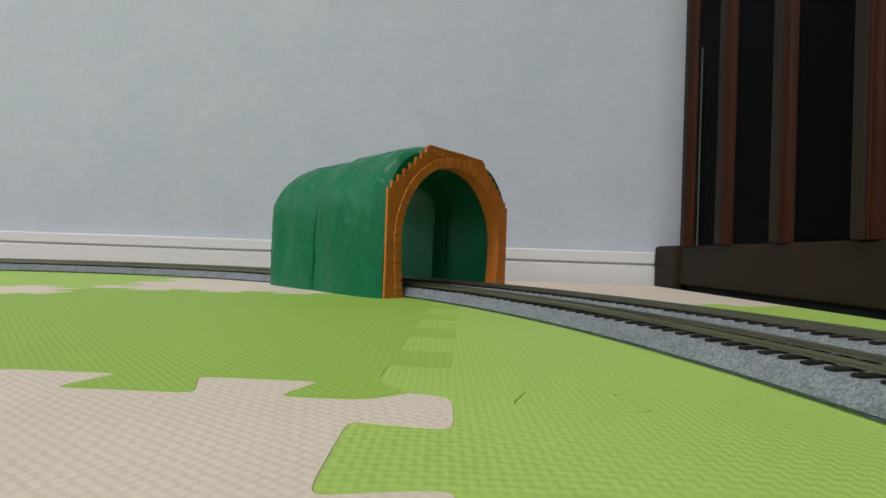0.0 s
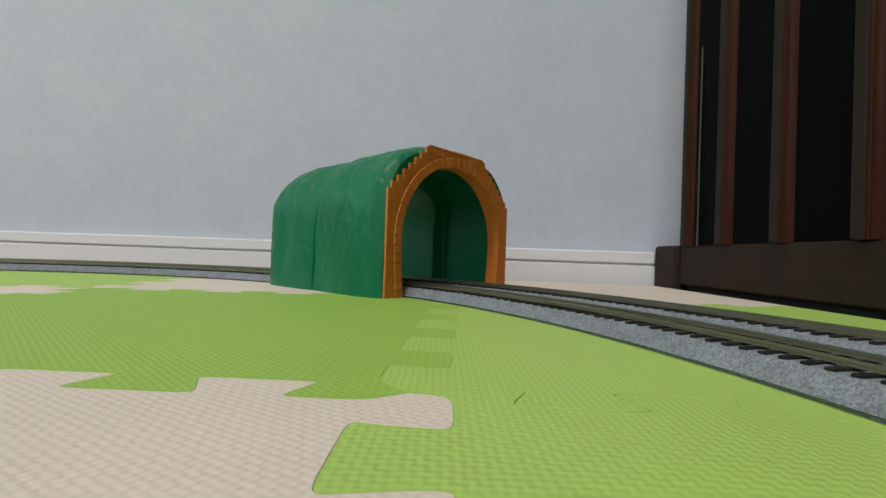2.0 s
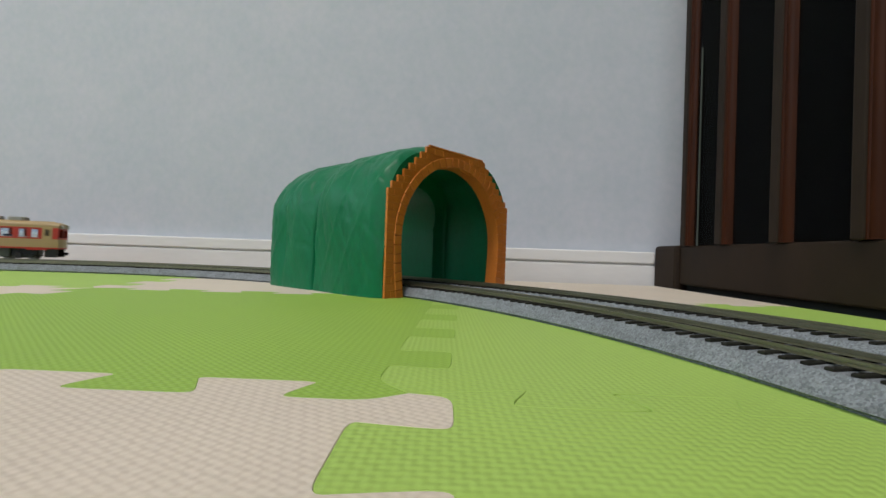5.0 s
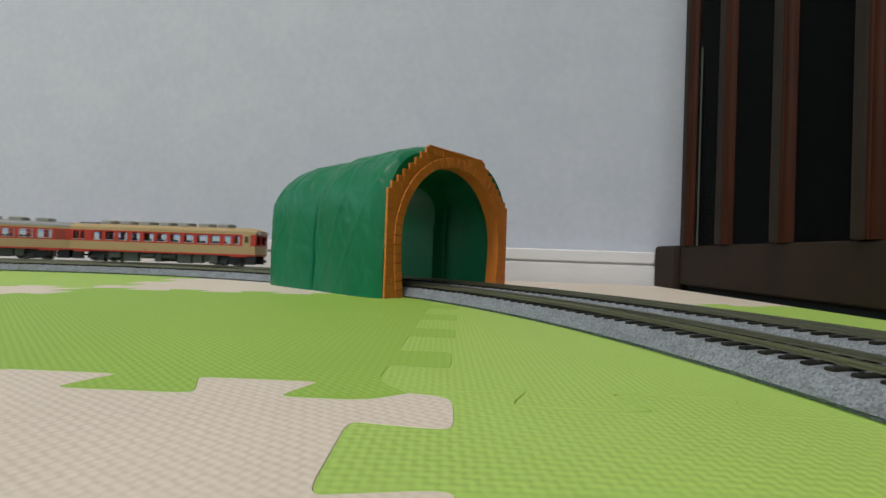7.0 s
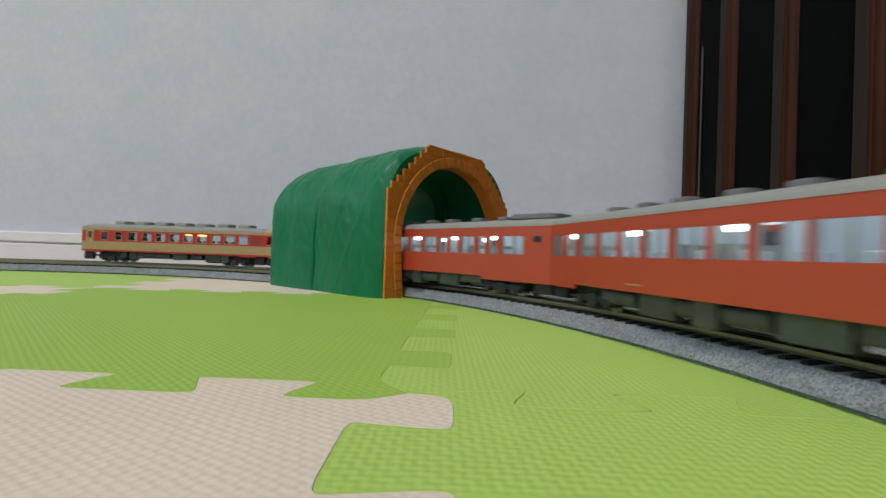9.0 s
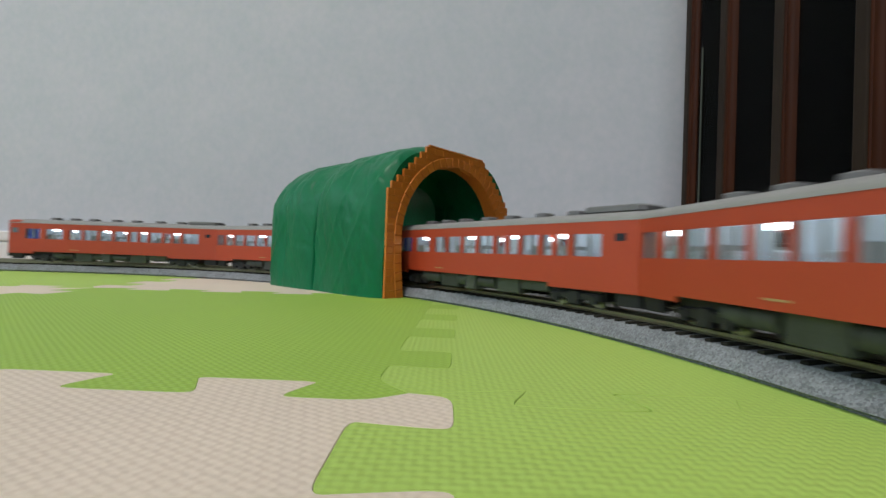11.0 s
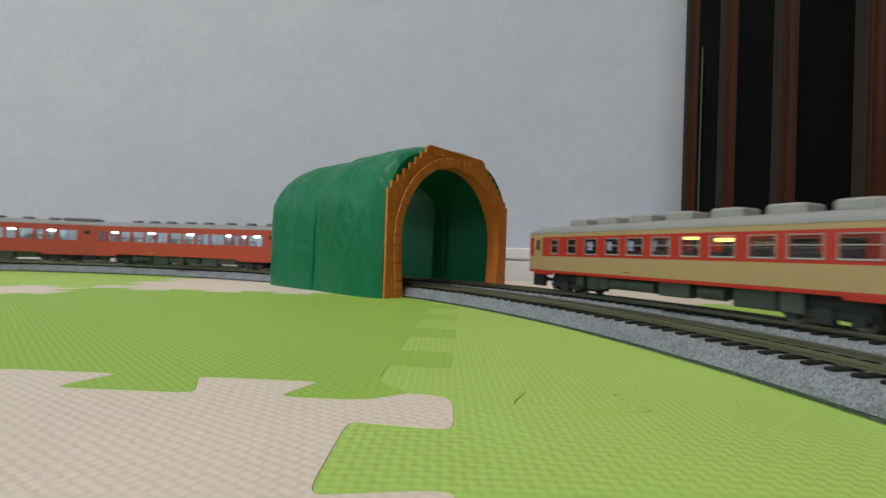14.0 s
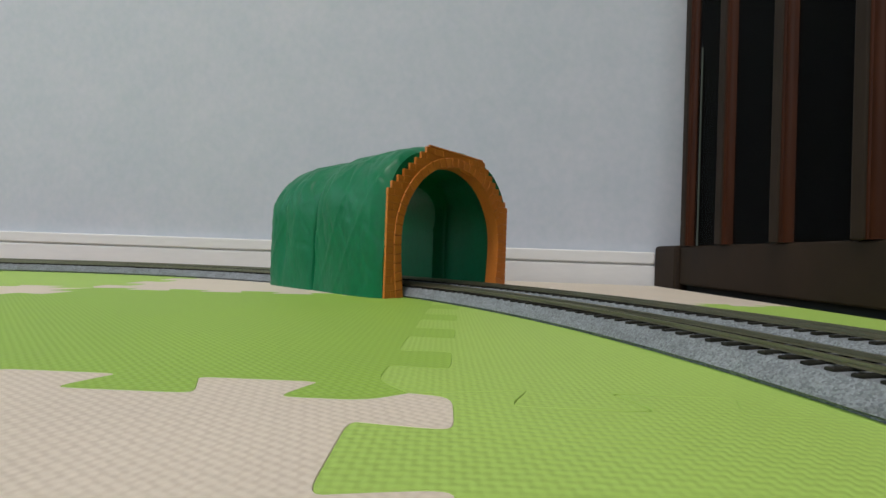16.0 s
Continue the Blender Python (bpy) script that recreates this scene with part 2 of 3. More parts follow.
# ---- foam play mats ----
def jigsaw(a, b, period, phase, wide, neck, deep, lead=0.0, trail=0.0):
    """A row of dovetail teeth from corner a to corner b; lead and trail keep clear of the corners."""
    a, b = Vector(a), Vector(b)
    d = (b - a).normalized() * period
    long = (b - a).length / period
    side = Vector((d.y, -d.x)).normalized() * deep / 2
    pts = [a.copy()]
    if lead:
        pts.append(a + d * lead - side)
    k = 0
    while k + phase - wide < long - 0.1:
        for u, s in ((-neck, -1), (-neck - (wide - neck) * 0.25, -0.55), (-wide + 0.01, 0.75), (-wide + 0.04, 1), (wide - 0.04, 1), (wide - 0.01, 0.75),
                     (neck + (wide - neck) * 0.25, -0.55), (neck, -1)):
            t = k + phase + u
            if t > long - max(trail, 0.04):
                if s == 1 and u > 0:
                    pts.append(a + d * (long - max(trail, 0.04)) + side)
                break
            pts.append(a + d * max(t, 0.04) + side * s)
        k += 1
    pts.append(b.copy())
    soft = [pts[0]]
    for p, q, n in zip(pts, pts[1:], pts[2:]):
        u, w = (p - q), (n - q)
        cu, cw = min(0.0034, u.length * 0.45), min(0.0034, w.length * 0.45)
        e, f = q + u.normalized() * cu, q + w.normalized() * cw
        soft += [e * (1 - v) ** 2 + q * 2 * v * (1 - v) + f * v * v for v in (0, 0.25, 0.5, 0.75, 1)]
    soft.append(pts[-1])
    return soft


COLX = [-0.9583, -0.7993, -0.6403, -0.4813, -0.3223, -0.1633, -0.0043, 0.1815]
ROWY = [-0.934, -0.773, -0.612, -0.4, -0.25, -0.088, 0.0695, 0.2265, 0.402]


def corner(i, j):
    x, y = COLX[i], ROWY[j]
    if j == 6:
        y += -0.02 * (x + 0.0043)
    if j == 7:
        y += 0.085 * x
        x += 0.0 if i == 7 else 0.0075
    return (x, y)


HSEAM, VSEAM = {}, {}
for j in range(len(ROWY)):
    for i in range(len(COLX) - 1):
        a, b = corner(i, j), corner(i + 1, j)
        if j in (0, len(ROWY) - 1):
            HSEAM[i, j] = [Vector(a), Vector(b)]
        else:
            HSEAM[i, j] = jigsaw(a, b, 0.0318, 0.752 if i != 6 else 0.77, 0.315, 0.2, 0.0082, 0.0, 0.173 if i != 6 else 0.3)
for i in range(len(COLX)):
    for j in range(len(ROWY) - 1):
        a, b = corner(i, j), corner(i, j + 1)
        if i in (0, len(COLX) - 1):
            VSEAM[i, j] = [Vector(a), Vector(b)]
        else:
            VSEAM[i, j] = jigsaw(a, b, 0.0308, 0.755 if j != 5 else 0.93, 0.25 if j != 5 else 0.28, 0.215, 0.0113 if j != 5 else 0.0128, 0.2)


def shrink(poly, by):
    """The outline drawn in by so much, and by more where the seam gapes a little."""
    out = []
    for k in range(len(poly)):
        p, q, r = poly[k - 1], poly[k], poly[(k + 1) % len(poly)]
        n1, n2 = (q - p).normalized(), (r - q).normalized()
        m = Vector((-n1.y - n2.y, n1.x + n2.x))
        m = m.normalized() if m.length > 1e-6 else Vector((-n1.y, n1.x))
        gape = (0.00004 if 0.0095 < q.x < 0.0145 else 0.00018 if 0.024 < q.x < 0.0325 else 0.0) if 0.06 < q.y < 0.08 else 0.0
        out.append(q + m * (by + gape))
    return out


def foam_mat(i, j, mat, label):
    ring = HSEAM[i, j][:-1] + VSEAM[i + 1, j][:-1] + HSEAM[i, j + 1][::-1][:-1] + VSEAM[i, j][::-1][:-1]
    clean = []
    for p in ring:
        if not clean or (p - clean[-1]).length > 1e-4:
            clean.append(p)
    bm = bmesh.new()
    rings = []
    for by, z in ((0.00002, FLOOR_Z), (0.00002, -0.00009), (0.00008, 0.0)):
        rings.append([bm.verts.new((p.x, p.y, z)) for p in shrink(clean, by)])
    n = len(clean)
    for lo, hi in zip(rings, rings[1:]):
        for k in range(n):
            bm.faces.new((lo[k], lo[(k + 1) % n], hi[(k + 1) % n], hi[k]))
    bm.faces.new(rings[2])
    bm.faces.new(rings[0][::-1])
    bm.normal_update()
    bmesh.ops.triangulate(bm, faces=[f for f in bm.faces if len(f.verts) > 4])
    return tagged(finish("foam_mat", bm, mat), label, "foam mat", "interlocking floor mats")


GREENL = "lime green foam puzzle mat with a woven texture"
BEIGEL = "beige foam puzzle mat with a woven texture"
for i in range(7):
    for j in range(8):
        if (i, j) in ((5, 5), (4, 6), (5, 7), (6, 7)):
            foam_mat(i, j, BEIGE_FOAM, BEIGEL)
        elif (i, j) == (5, 6):
            # this mat's shaded look is put into its foam colour
            foam_mat(i, j, GREEN_FOAM_TURNED_SHADED, "lime green foam puzzle mat lying in front of the tunnel")
        elif i >= 4 and j >= 5 or (i + j) % 2:
            foam_mat(i, j, GREEN_FOAM, GREENL)
        else:
            foam_mat(i, j, BEIGE_FOAM, BEIGEL)


# ---- dark wooden cabinet with slatted glass doors ----
CAB_X = 0.184
cab = empty("cabinet", "dark-stained wooden cabinet with vertical bars over dark glass", "cabinet", place=(CAB_X, -0.3, FLOOR_Z))


def at_cab(bm):
    bmesh.ops.translate(bm, verts=bm.verts, vec=(-CAB_X, 0.3, -FLOOR_Z))
    return bm


def cab_part(name, bm, mat, label="", smooth=False):
    return part(name, at_cab(bm), mat, cab, label, smooth)


bm = box(CAB_X + 0.002, CAB_X + 0.03, -1.2, 0.3705, 0.0035, 0.0335, 0.0012)
cab_part("plinth", bm, DARKWOOD)
cab_part("plinth_end", box(CAB_X - 0.001, CAB_X + 0.03, 0.3712, 0.4095, FLOOR_Z, 0.0342, 0.003), DARKWOOD)
# near-black board paints the shadow gap below the plinth
cab_part("toe_shade_board", box(CAB_X + 0.008, CAB_X + 0.03, -1.2, 0.3705, FLOOR_Z, 0.0035), SHADE_DARK)
BARS = [0.3657 - 0.0105] + [0.3207 - 0.0128 - 0.0533 * k for k in range(28)]
for k, y in enumerate(BARS):
    deep = 0.004 if k == 0 else 0.0046
    bm = box(CAB_X - 0.001, CAB_X + 0.0045, y + deep, y + (0.0105 if k == 0 else 0.0118), 0.0335, 1.75, 0.0009)
    bar = cab_part("bar", bm, DARKWOOD)
    # quarter-round bead that falls back from the bar to the glass
    bm = bmesh.new()
    rows = [[bm.verts.new((CAB_X + px, y + py, z)) for px, py in ((0.0, deep - 0.0001), (0.0001, deep - 0.0006), (0.0008, deep - 0.0011), (0.0006, deep - 0.002),
             (0.0009, deep - 0.0034), (0.0017, deep - 0.0049), (0.0029, deep - 0.0061), (0.0044, deep - 0.0068), (0.0044, deep - 0.0001))] for z in (0.0336, 1.7499)]
    for q in range(9):
        bm.faces.new((rows[0][q], rows[0][(q + 1) % 9], rows[1][(q + 1) % 9], rows[1][q]))
    bm.faces.new(rows[0])
    bm.faces.new(rows[1])
    bmesh.ops.recalc_face_normals(bm, faces=bm.faces)
    part("bead", at_cab(bm), REDWOOD, bar, "rounded red-brown bead", True)
for k in range(len(BARS) - 1):
    p = cab_part("pane", box(CAB_X + 0.0032, CAB_X + 0.0042, BARS[k + 1] + 0.0128, BARS[k] - 0.0024, 0.0335, 1.75), PANE)
    p.visible_shadow = False
cab_part("glass_edge", box(CAB_X + 0.0022, CAB_X + 0.0030, 0.3465, 0.3475, 0.0335, 0.18), UNDER, "thin grey strip on the glass")
cab_part("top_rail", box(CAB_X, CAB_X + 0.03, -1.2, 0.366, 1.75, 1.82, 0.002), DARKWOOD)
cab_part("side_panel", box(CAB_X + 0.0048, 0.6, 0.3560, 0.366, 0.0335, 1.82), DARKWOOD)
# back and shelf take the near-black that paints the unlit inside
cab_part("back_panel", box(0.45, 0.46, -1.2, 0.345, FLOOR_Z, 1.82), SHADE_DARK)
cab_part("bottom_shelf", box(CAB_X + 0.03, 0.45, -1.2, 0.345, 0.01, 0.03), SHADE_DARK)
cab_part("top_panel", box(CAB_X + 0.03, 0.45, -1.2, 0.345, 1.78, 1.82), DARKWOOD)
cab_part("end_panel", box(CAB_X + 0.0135, 0.6, -1.22, -1.2, FLOOR_Z, 1.82), DARKWOOD)

# ---- railway: two concentric tracks ----
CX, CY = -0.2257, 0.0202
R_IN, R_OUT = 0.3002, 0.3369
RUN = 0.7
TH0, TH1 = radians(-60), radians(120)


def along(s, r):
    """Place on the oval at s metres from the arc's top, and the way of growing s."""
    half, total = math.pi * r, 2 * math.pi * r + 2 * RUN
    u = (s - TH0 * r) % total
    back = Vector((math.cos(TH1), -math.sin(TH1)))
    if u < half:
        th = TH0 + u / r
        return Vector((CX + r * math.sin(th), CY + r * math.cos(th))), Vector((math.cos(th), -math.sin(th)))
    u -= half
    if u < RUN:
        return Vector((CX + r * math.sin(TH1), CY + r * math.cos(TH1))) + back * u, back
    u -= RUN
    if u < half:
        th = TH1 + u / r
        c = Vector((CX, CY)) + back * RUN
        return c + Vector((r * math.sin(th), r * math.cos(th))), Vector((math.cos(th), -math.sin(th)))
    u -= half
    return Vector((CX + r * math.sin(TH0), CY + r * math.cos(TH0))) + back * (RUN - u), -back


RAIL_TOP = 0.0063


def sweep(profile, r, steps, uneven=0.0):
    """Carries a closed profile of (offset, height) round the oval."""
    bm = bmesh.new()
    total = 2 * math.pi * r + 2 * RUN
    rows = []
    for k in range(steps):
        p, d = along(total * k / steps, r)
        out = Vector((-d.y, d.x))
        rows.append([bm.verts.new((*(p + out * (o + random.uniform(-uneven, uneven))), z + (random.uniform(-uneven, uneven) if z > 0.001 else 0)))
                     for o, z in profile])
    m = len(profile)
    for k in range(steps):
        a, b = rows[k], rows[(k + 1) % steps]
        for q in range(m):
            bm.faces.new((a[q], b[q], b[(q + 1) % m], a[(q + 1) % m]))
    bmesh.ops.recalc_face_normals(bm, faces=bm.faces)
    return bm


def railway_track(r, label):
    t = empty("model_railway_track", label, "model railway track", "concentric tracks", (CX, CY, 0))
    inv = Matrix.Translation((-CX, -CY, 0))

    def put(name, bm, mat, lab="", smooth=False):
        bm.transform(inv)
        return part(name, bm, mat, t, lab, smooth)
    put("roadbed", sweep([(-0.0114, 0), (-0.0115, 0.0004), (-0.0124, 0.0009), (-0.0112, 0.0024), (-0.0091, 0.0045), (-0.004, 0.0047), (0.004, 0.0047),
                          (0.0091, 0.0045), (0.0112, 0.0024), (0.0124, 0.0009), (0.0115, 0.0004), (0.0114, 0)], r, 900, 0.00013), BALLAST, "grey moulded ballast")
    for o in (-0.0045, 0.0045):
        w = 0.0004
        put("rail", sweep([(o - 2 * w, 0.0052), (o - 2 * w, 0.0053), (o - w * 0.5, 0.0055), (o - w * 0.5, 0.0057), (o - w, 0.0058), (o - w, RAIL_TOP), (o + w, RAIL_TOP),
                           (o + w, 0.0058), (o + w * 0.5, 0.0057), (o + w * 0.5, 0.0055), (o + 2 * w, 0.0053), (o + 2 * w, 0.0052)], r, 500), RAIL, "", True)
    total = 2 * math.pi * r + 2 * RUN
    count = round(total / 0.0042)
    tie = box(-0.0008, 0.0008, -0.0089, 0.0089, 0.0034, 0.0053, 0.0003)
    for v in tie.verts:
        if abs(v.co.y) > 0.008 and v.co.z > 0.0045:
            v.co.z -= 0.0002
    shared = bpy.data.meshes.new("sleeper")
    tie.to_mesh(shared)
    tie.free()
    shared.materials.append(SLEEPER)
    rest_v, rest_f = [], []
    for k in range(count):
        s = total * k / count
        s = s - total if s > total / 2 else s
        p, d = along(s, r)
        turn = Matrix.Translation((p.x - CX, p.y - CY, 0)) @ Matrix.Rotation(math.atan2(d.y, d.x), 4, "Z")
        if -0.14 < s < 0.50:
            o = new("sleeper", shared)
            o.parent = t
            o.matrix_local = turn
        else:
            base = len(rest_v)
            rest_v += [turn @ Vector((x, y, z)) for x in (-0.0008, 0.0008) for y in (-0.0090, 0.0090) for z in (0.0034, 0.0053)]
            rest_f += [[base + q for q in f] for f in ((0, 1, 3, 2), (4, 6, 7, 5), (0, 4, 5, 1), (2, 3, 7, 6), (1, 5, 7, 3), (0, 2, 6, 4))]
    me = bpy.data.meshes.new("far_sleepers")
    me.from_pydata(rest_v, [], rest_f)
    me.materials.append(SLEEPER)
    o = new("far_sleepers", me)
    o.parent = t
    o["kind"] = "stuff"
    return t


railway_track(R_IN, "inner oval of model track on grey ballast roadbed")
railway_track(R_OUT, "outer oval of model track on grey ballast roadbed")

# ---- toy tunnel ----
TP = Vector((-0.0254, 0.2090))
TW = Vector((0.65, math.sqrt(1 - 0.65 ** 2)))
TN = Vector((-TW.y, TW.x))
MID, LONG = 0.0485, 0.095
tunnel = empty("toy_tunnel", "green plastic hill tunnel with an orange brick portal, over both tracks", "toy tunnel",
               place=(*(TP + TW * MID + TN * LONG / 2), 0))
tunnel.rotation_euler = (0, 0, math.atan2(TW.y, TW.x))
# local space: x across the portal, y along the tunnel (portal at -LONG / 2), z up


def hole(k, n=48):
    """Point k of n on the opening's outline, from one foot over the crown to the other."""
    leg = n // 6
    if k <= leg:
        z = 0.027 * k / leg
        return (-(0.0369 + 0.0023 * math.sin(math.pi / 2 * k / leg)), z)
    if k >= n - leg:
        z = 0.027 * (n - k) / leg
        return (0.0369 + 0.0023 * math.sin(math.pi / 2 * (n - k) / leg), z)
    a = math.pi * (k - leg) / (n - 2 * leg)
    return (-0.0392 * math.cos(a), 0.027 + 0.0388 * math.sin(a))


def hull(k, n=144):
    """Outline of the hill's section."""
    leg = n // 6
    if k <= leg:
        return (-0.0515 + 0.0005 * k / leg, 0.036 * k / leg)
    if k >= n - leg:
        return (0.0515 - 0.0005 * (n - k) / leg, 0.036 * (n - k) / leg)
    a = math.pi * (k - leg) / (n - 2 * leg)
    c, s = math.cos(a), math.sin(a)
    return (-0.051 * math.copysign(abs(c) ** 0.8, c), 0.036 + 0.0392 * s ** 0.8)


bm = bmesh.new()
NS, NR = 144, 132
outer, inner = [], []
for q in range(NR + 1):
    v = q / NR
    y = -LONG / 2 + 0.0011 + (LONG - 0.0011) * v
    ends = min(1.0, min(v, 1 - v) / 0.07)
    lobe = 0.0012 * math.sin(math.pi * min(1, v / 0.5)) + 0.001 * math.sin(math.pi * max(0, (v - 0.55) / 0.45))
    row = []
    for k in range(NS + 1):
        x, z = hull(k)
        h = noise.noise(Vector((x * 20, y * 60, z * 16))) * 0.0018 + noise.noise(Vector((x * 50, y * 120, z * 40 + 3))) * 0.0005
        # thin creases that run down the hillside, and a few short slanting ones
        crease = abs(noise.noise(Vector((x * 30, y * 75 + z * 30, z * 14 + 9))))
        slant = abs(noise.noise(Vector((x * 55 + 4, y * 120 - z * 85, z * 45))))
        h += 0.0005 * math.exp(-crease * 14) - 0.0005 * math.exp(-slant * 16)
        up = min(1, z / 0.02)
        bend = v - 0.53 + 0.11 * max(0, (z - 0.045) / 0.03) + 0.012 * noise.noise(Vector((z * 60, x * 20, 1)))
        # the front bulge ends in a sharp fold over the rear one
        fold = 0.0065 * math.exp(-(bend / 0.0105) ** 2) + (0.0022 * math.exp(-bend / 0.06) if bend > 0 else 0.0) + 0.0010 * math.exp(-((bend - 0.3) / 0.03) ** 2)
        inset = fold * (0.35 + 0.65 * up) - lobe - h * (0.4 + 0.6 * up) + (0.0026 if v < 0.5 else 0.0018) * (1 - ends) ** 2
        drop = 0.004 * v if z > 0.06 else 0.004 * v * z / 0.06
        f = 1 - inset / 0.05
        row.append(bm.verts.new((x * f + 0.0012 * noise.noise(Vector((y * 60, z * 30, 7))) * (1 if abs(x) > 0.04 else 0), y, max(0, z * (1 - inset / 0.075) - drop) if z > 0 else 0)))
    outer.append(row)
    # the inside of the moulded sheet is smoother, with the fold showing as a rib
    row = []
    for k in range(NS + 1):
        x, z = hull(k)
        bend = v - 0.53 + 0.11 * max(0, (z - 0.045) / 0.03)
        dent = 0.0065 * math.exp(-(bend / 0.019) ** 2) + 0.0024 / (1 + math.exp(-bend / 0.012))
        row.append(bm.verts.new((x * (0.93 - dent / 0.05), y, z * (0.93 - dent / 0.075) - 0.003 * v * z / 0.075)))
    inner.append(row)
for q in range(NR):
    for k in range(NS):
        bm.faces.new((outer[q][k], outer[q + 1][k], outer[q + 1][k + 1], outer[q][k + 1]))
        bm.faces.new((inner[q][k], inner[q][k + 1], inner[q + 1][k + 1], inner[q + 1][k]))
for q in (0, NR):
    for k in range(NS):
        bm.faces.new((outer[q][k], outer[q][k + 1], inner[q][k + 1], inner[q][k]))
for k in (0, NS):
    for q in range(NR):
        bm.faces.new((outer[q][k], outer[q + 1][k], inner[q + 1][k], inner[q][k]))
bmesh.ops.recalc_face_normals(bm, faces=bm.faces)
part("hill", bm, TUNNEL_GREEN, tunnel, "green plastic hillside moulded in folds", True)
COURSE = 0.0033
SHOULDER, CROWN = 15, 22


def edge_of(c):
    """Half width of the stepped portal at course c."""
    if c < SHOULDER:
        return 0.0485
    return 0.0485 - 0.0271 * (c - SHOULDER + 0.6) / (CROWN - SHOULDER + 0.4)


def ring_half(z, grow):
    """Half width of the opening's outline, grown by so much, at height z; 0 above the crown."""
    if z <= 0.027:
        return 0.0369 + 0.0023 * math.sin(math.pi / 2 * z / 0.027) + grow
    q = (z - 0.027) / (0.0388 + grow)
    return (0.0392 + grow) * math.sqrt(1 - q * q) if q < 1 else 0.0


bm = bmesh.new()
PY0, PY1, PYS = -LONG / 2, -LONG / 2 + 0.0065, -LONG / 2 + 0.0013
front, rear = [], []
for k in range(97):
    x, z = hole(k, 96)
    front.append(bm.verts.new((x, PY0 + 0.00005, z)))
    rear.append(bm.verts.new((x * 0.985, PY1, z * 0.99)))
for k in range(96):
    bm.faces.new((front[k], front[k + 1], rear[k + 1], rear[k]))
for c in range(CROWN):
    z0, z1 = c * COURSE, (c + 1) * COURSE
    w = edge_of(c) - 0.0004
    i0 = ring_half(z0, 0.0002)
    i1 = ring_half(z1, 0.0002)
    for sgn in (-1, 1):
        quad = [(sgn * w, z0), (sgn * i0, z0), (sgn * i1, z1), (sgn * w, z1)]
        for y in (PY0 + 0.00005, PYS):
            bm.faces.new([bm.verts.new((x, y, z)) for x, z in quad])
        bm.faces.new([bm.verts.new(p) for p in ((sgn * w, PY0 + 0.00005, z0), (sgn * w, PYS, z0), (sgn * w, PYS, z1), (sgn * w, PY0 + 0.00005, z1))])
        bm.faces.new([bm.verts.new(p) for p in ((sgn * w, PY0 + 0.00005, z1), (sgn * w, PYS, z1), (0, PYS, z1), (0, PY0 + 0.00005, z1))] if i1 == 0 else
                     [bm.verts.new(p) for p in ((sgn * w, PY0 + 0.00005, z1), (sgn * w, PYS, z1), (sgn * max(i1, w - 0.006), PYS, z1), (sgn * max(i1, w - 0.006), PY0 + 0.00005, z1))])
bmesh.ops.recalc_face_normals(bm, faces=bm.faces)
portal = part("portal", bm, ORANGE, tunnel, "orange plastic portal moulded as brickwork", False)


def brick(x0, x1, z0, z1):
    g = 0.00006
    if x1 - x0 < 0.0008:
        return
    part("brick", box(x0 + g, x1 - g, PY0 - 0.0002, PY0 + 0.0012, z0 + g, z1 - g, 0.0003), ORANGE, portal)


RING = 0.0046
for c in range(CROWN):
    z0, z1 = c * COURSE, (c + 1) * COURSE
    w = edge_of(c)
    i = max(ring_half(z0, RING), ring_half(z1, RING)) if c < 9 else ring_half(z0, RING)
    cuts = [w]
    step = 0.0062
    x = w - (step if c % 2 else step * 0.6)
    while x > i + 0.002:
        cuts.append(x)
        x -= step
    cuts.append(i)
    if i < 0.001:
        cuts[-1] = 0.0004
    for a, b in zip(cuts, cuts[1:]):
        brick(b, a, z0, z1)
        brick(-a, -b, z0, z1)
# coping over the crown
for k in range(6):
    brick(-0.0222 + 0.0074 * k, -0.0222 + 0.0074 * (k + 1), CROWN * COURSE, CROWN * COURSE + 0.0012)
# arch stones round the opening
for k in range(40):
    bm = bmesh.new()
    vs = []
    for t in (k / 40 + 0.00002, (k + 1) / 40 - 0.00002):
        f = t * 480
        a, b = hole(int(f), 480), hole(min(480, int(f) + 1), 480)
        tx, tz = b[0] - a[0], b[1] - a[1]
        ln = math.hypot(tx, tz) or 1
        nx, nz = -tz / ln, tx / ln
        for g in (0.0, RING):
            vs.append([bm.verts.new((a[0] + nx * g, y, max(0, a[1] + nz * g))) for y in (PY0 - 0.0006, PY0 + 0.0012)])
    a, b, c, d = vs
    for f in ((a[0], b[0], d[0], c[0]), (a[0], a[1], b[1], b[0]), (c[0], d[0], d[1], c[1]), (b[0], b[1], d[1], d[0]), (a[0], c[0], c[1], a[1])):
        bm.faces.new(f)
    bmesh.ops.recalc_face_normals(bm, faces=bm.faces)
    bmesh.ops.bevel(bm, geom=[e for e in bm.edges if all(v.co.y < PY0 for v in e.verts)], offset=0.00028, segments=1, affect="EDGES")
    part("arch_stone", bm, ORANGE, portal)

# ---- model trains ----
HALF = 0.00975


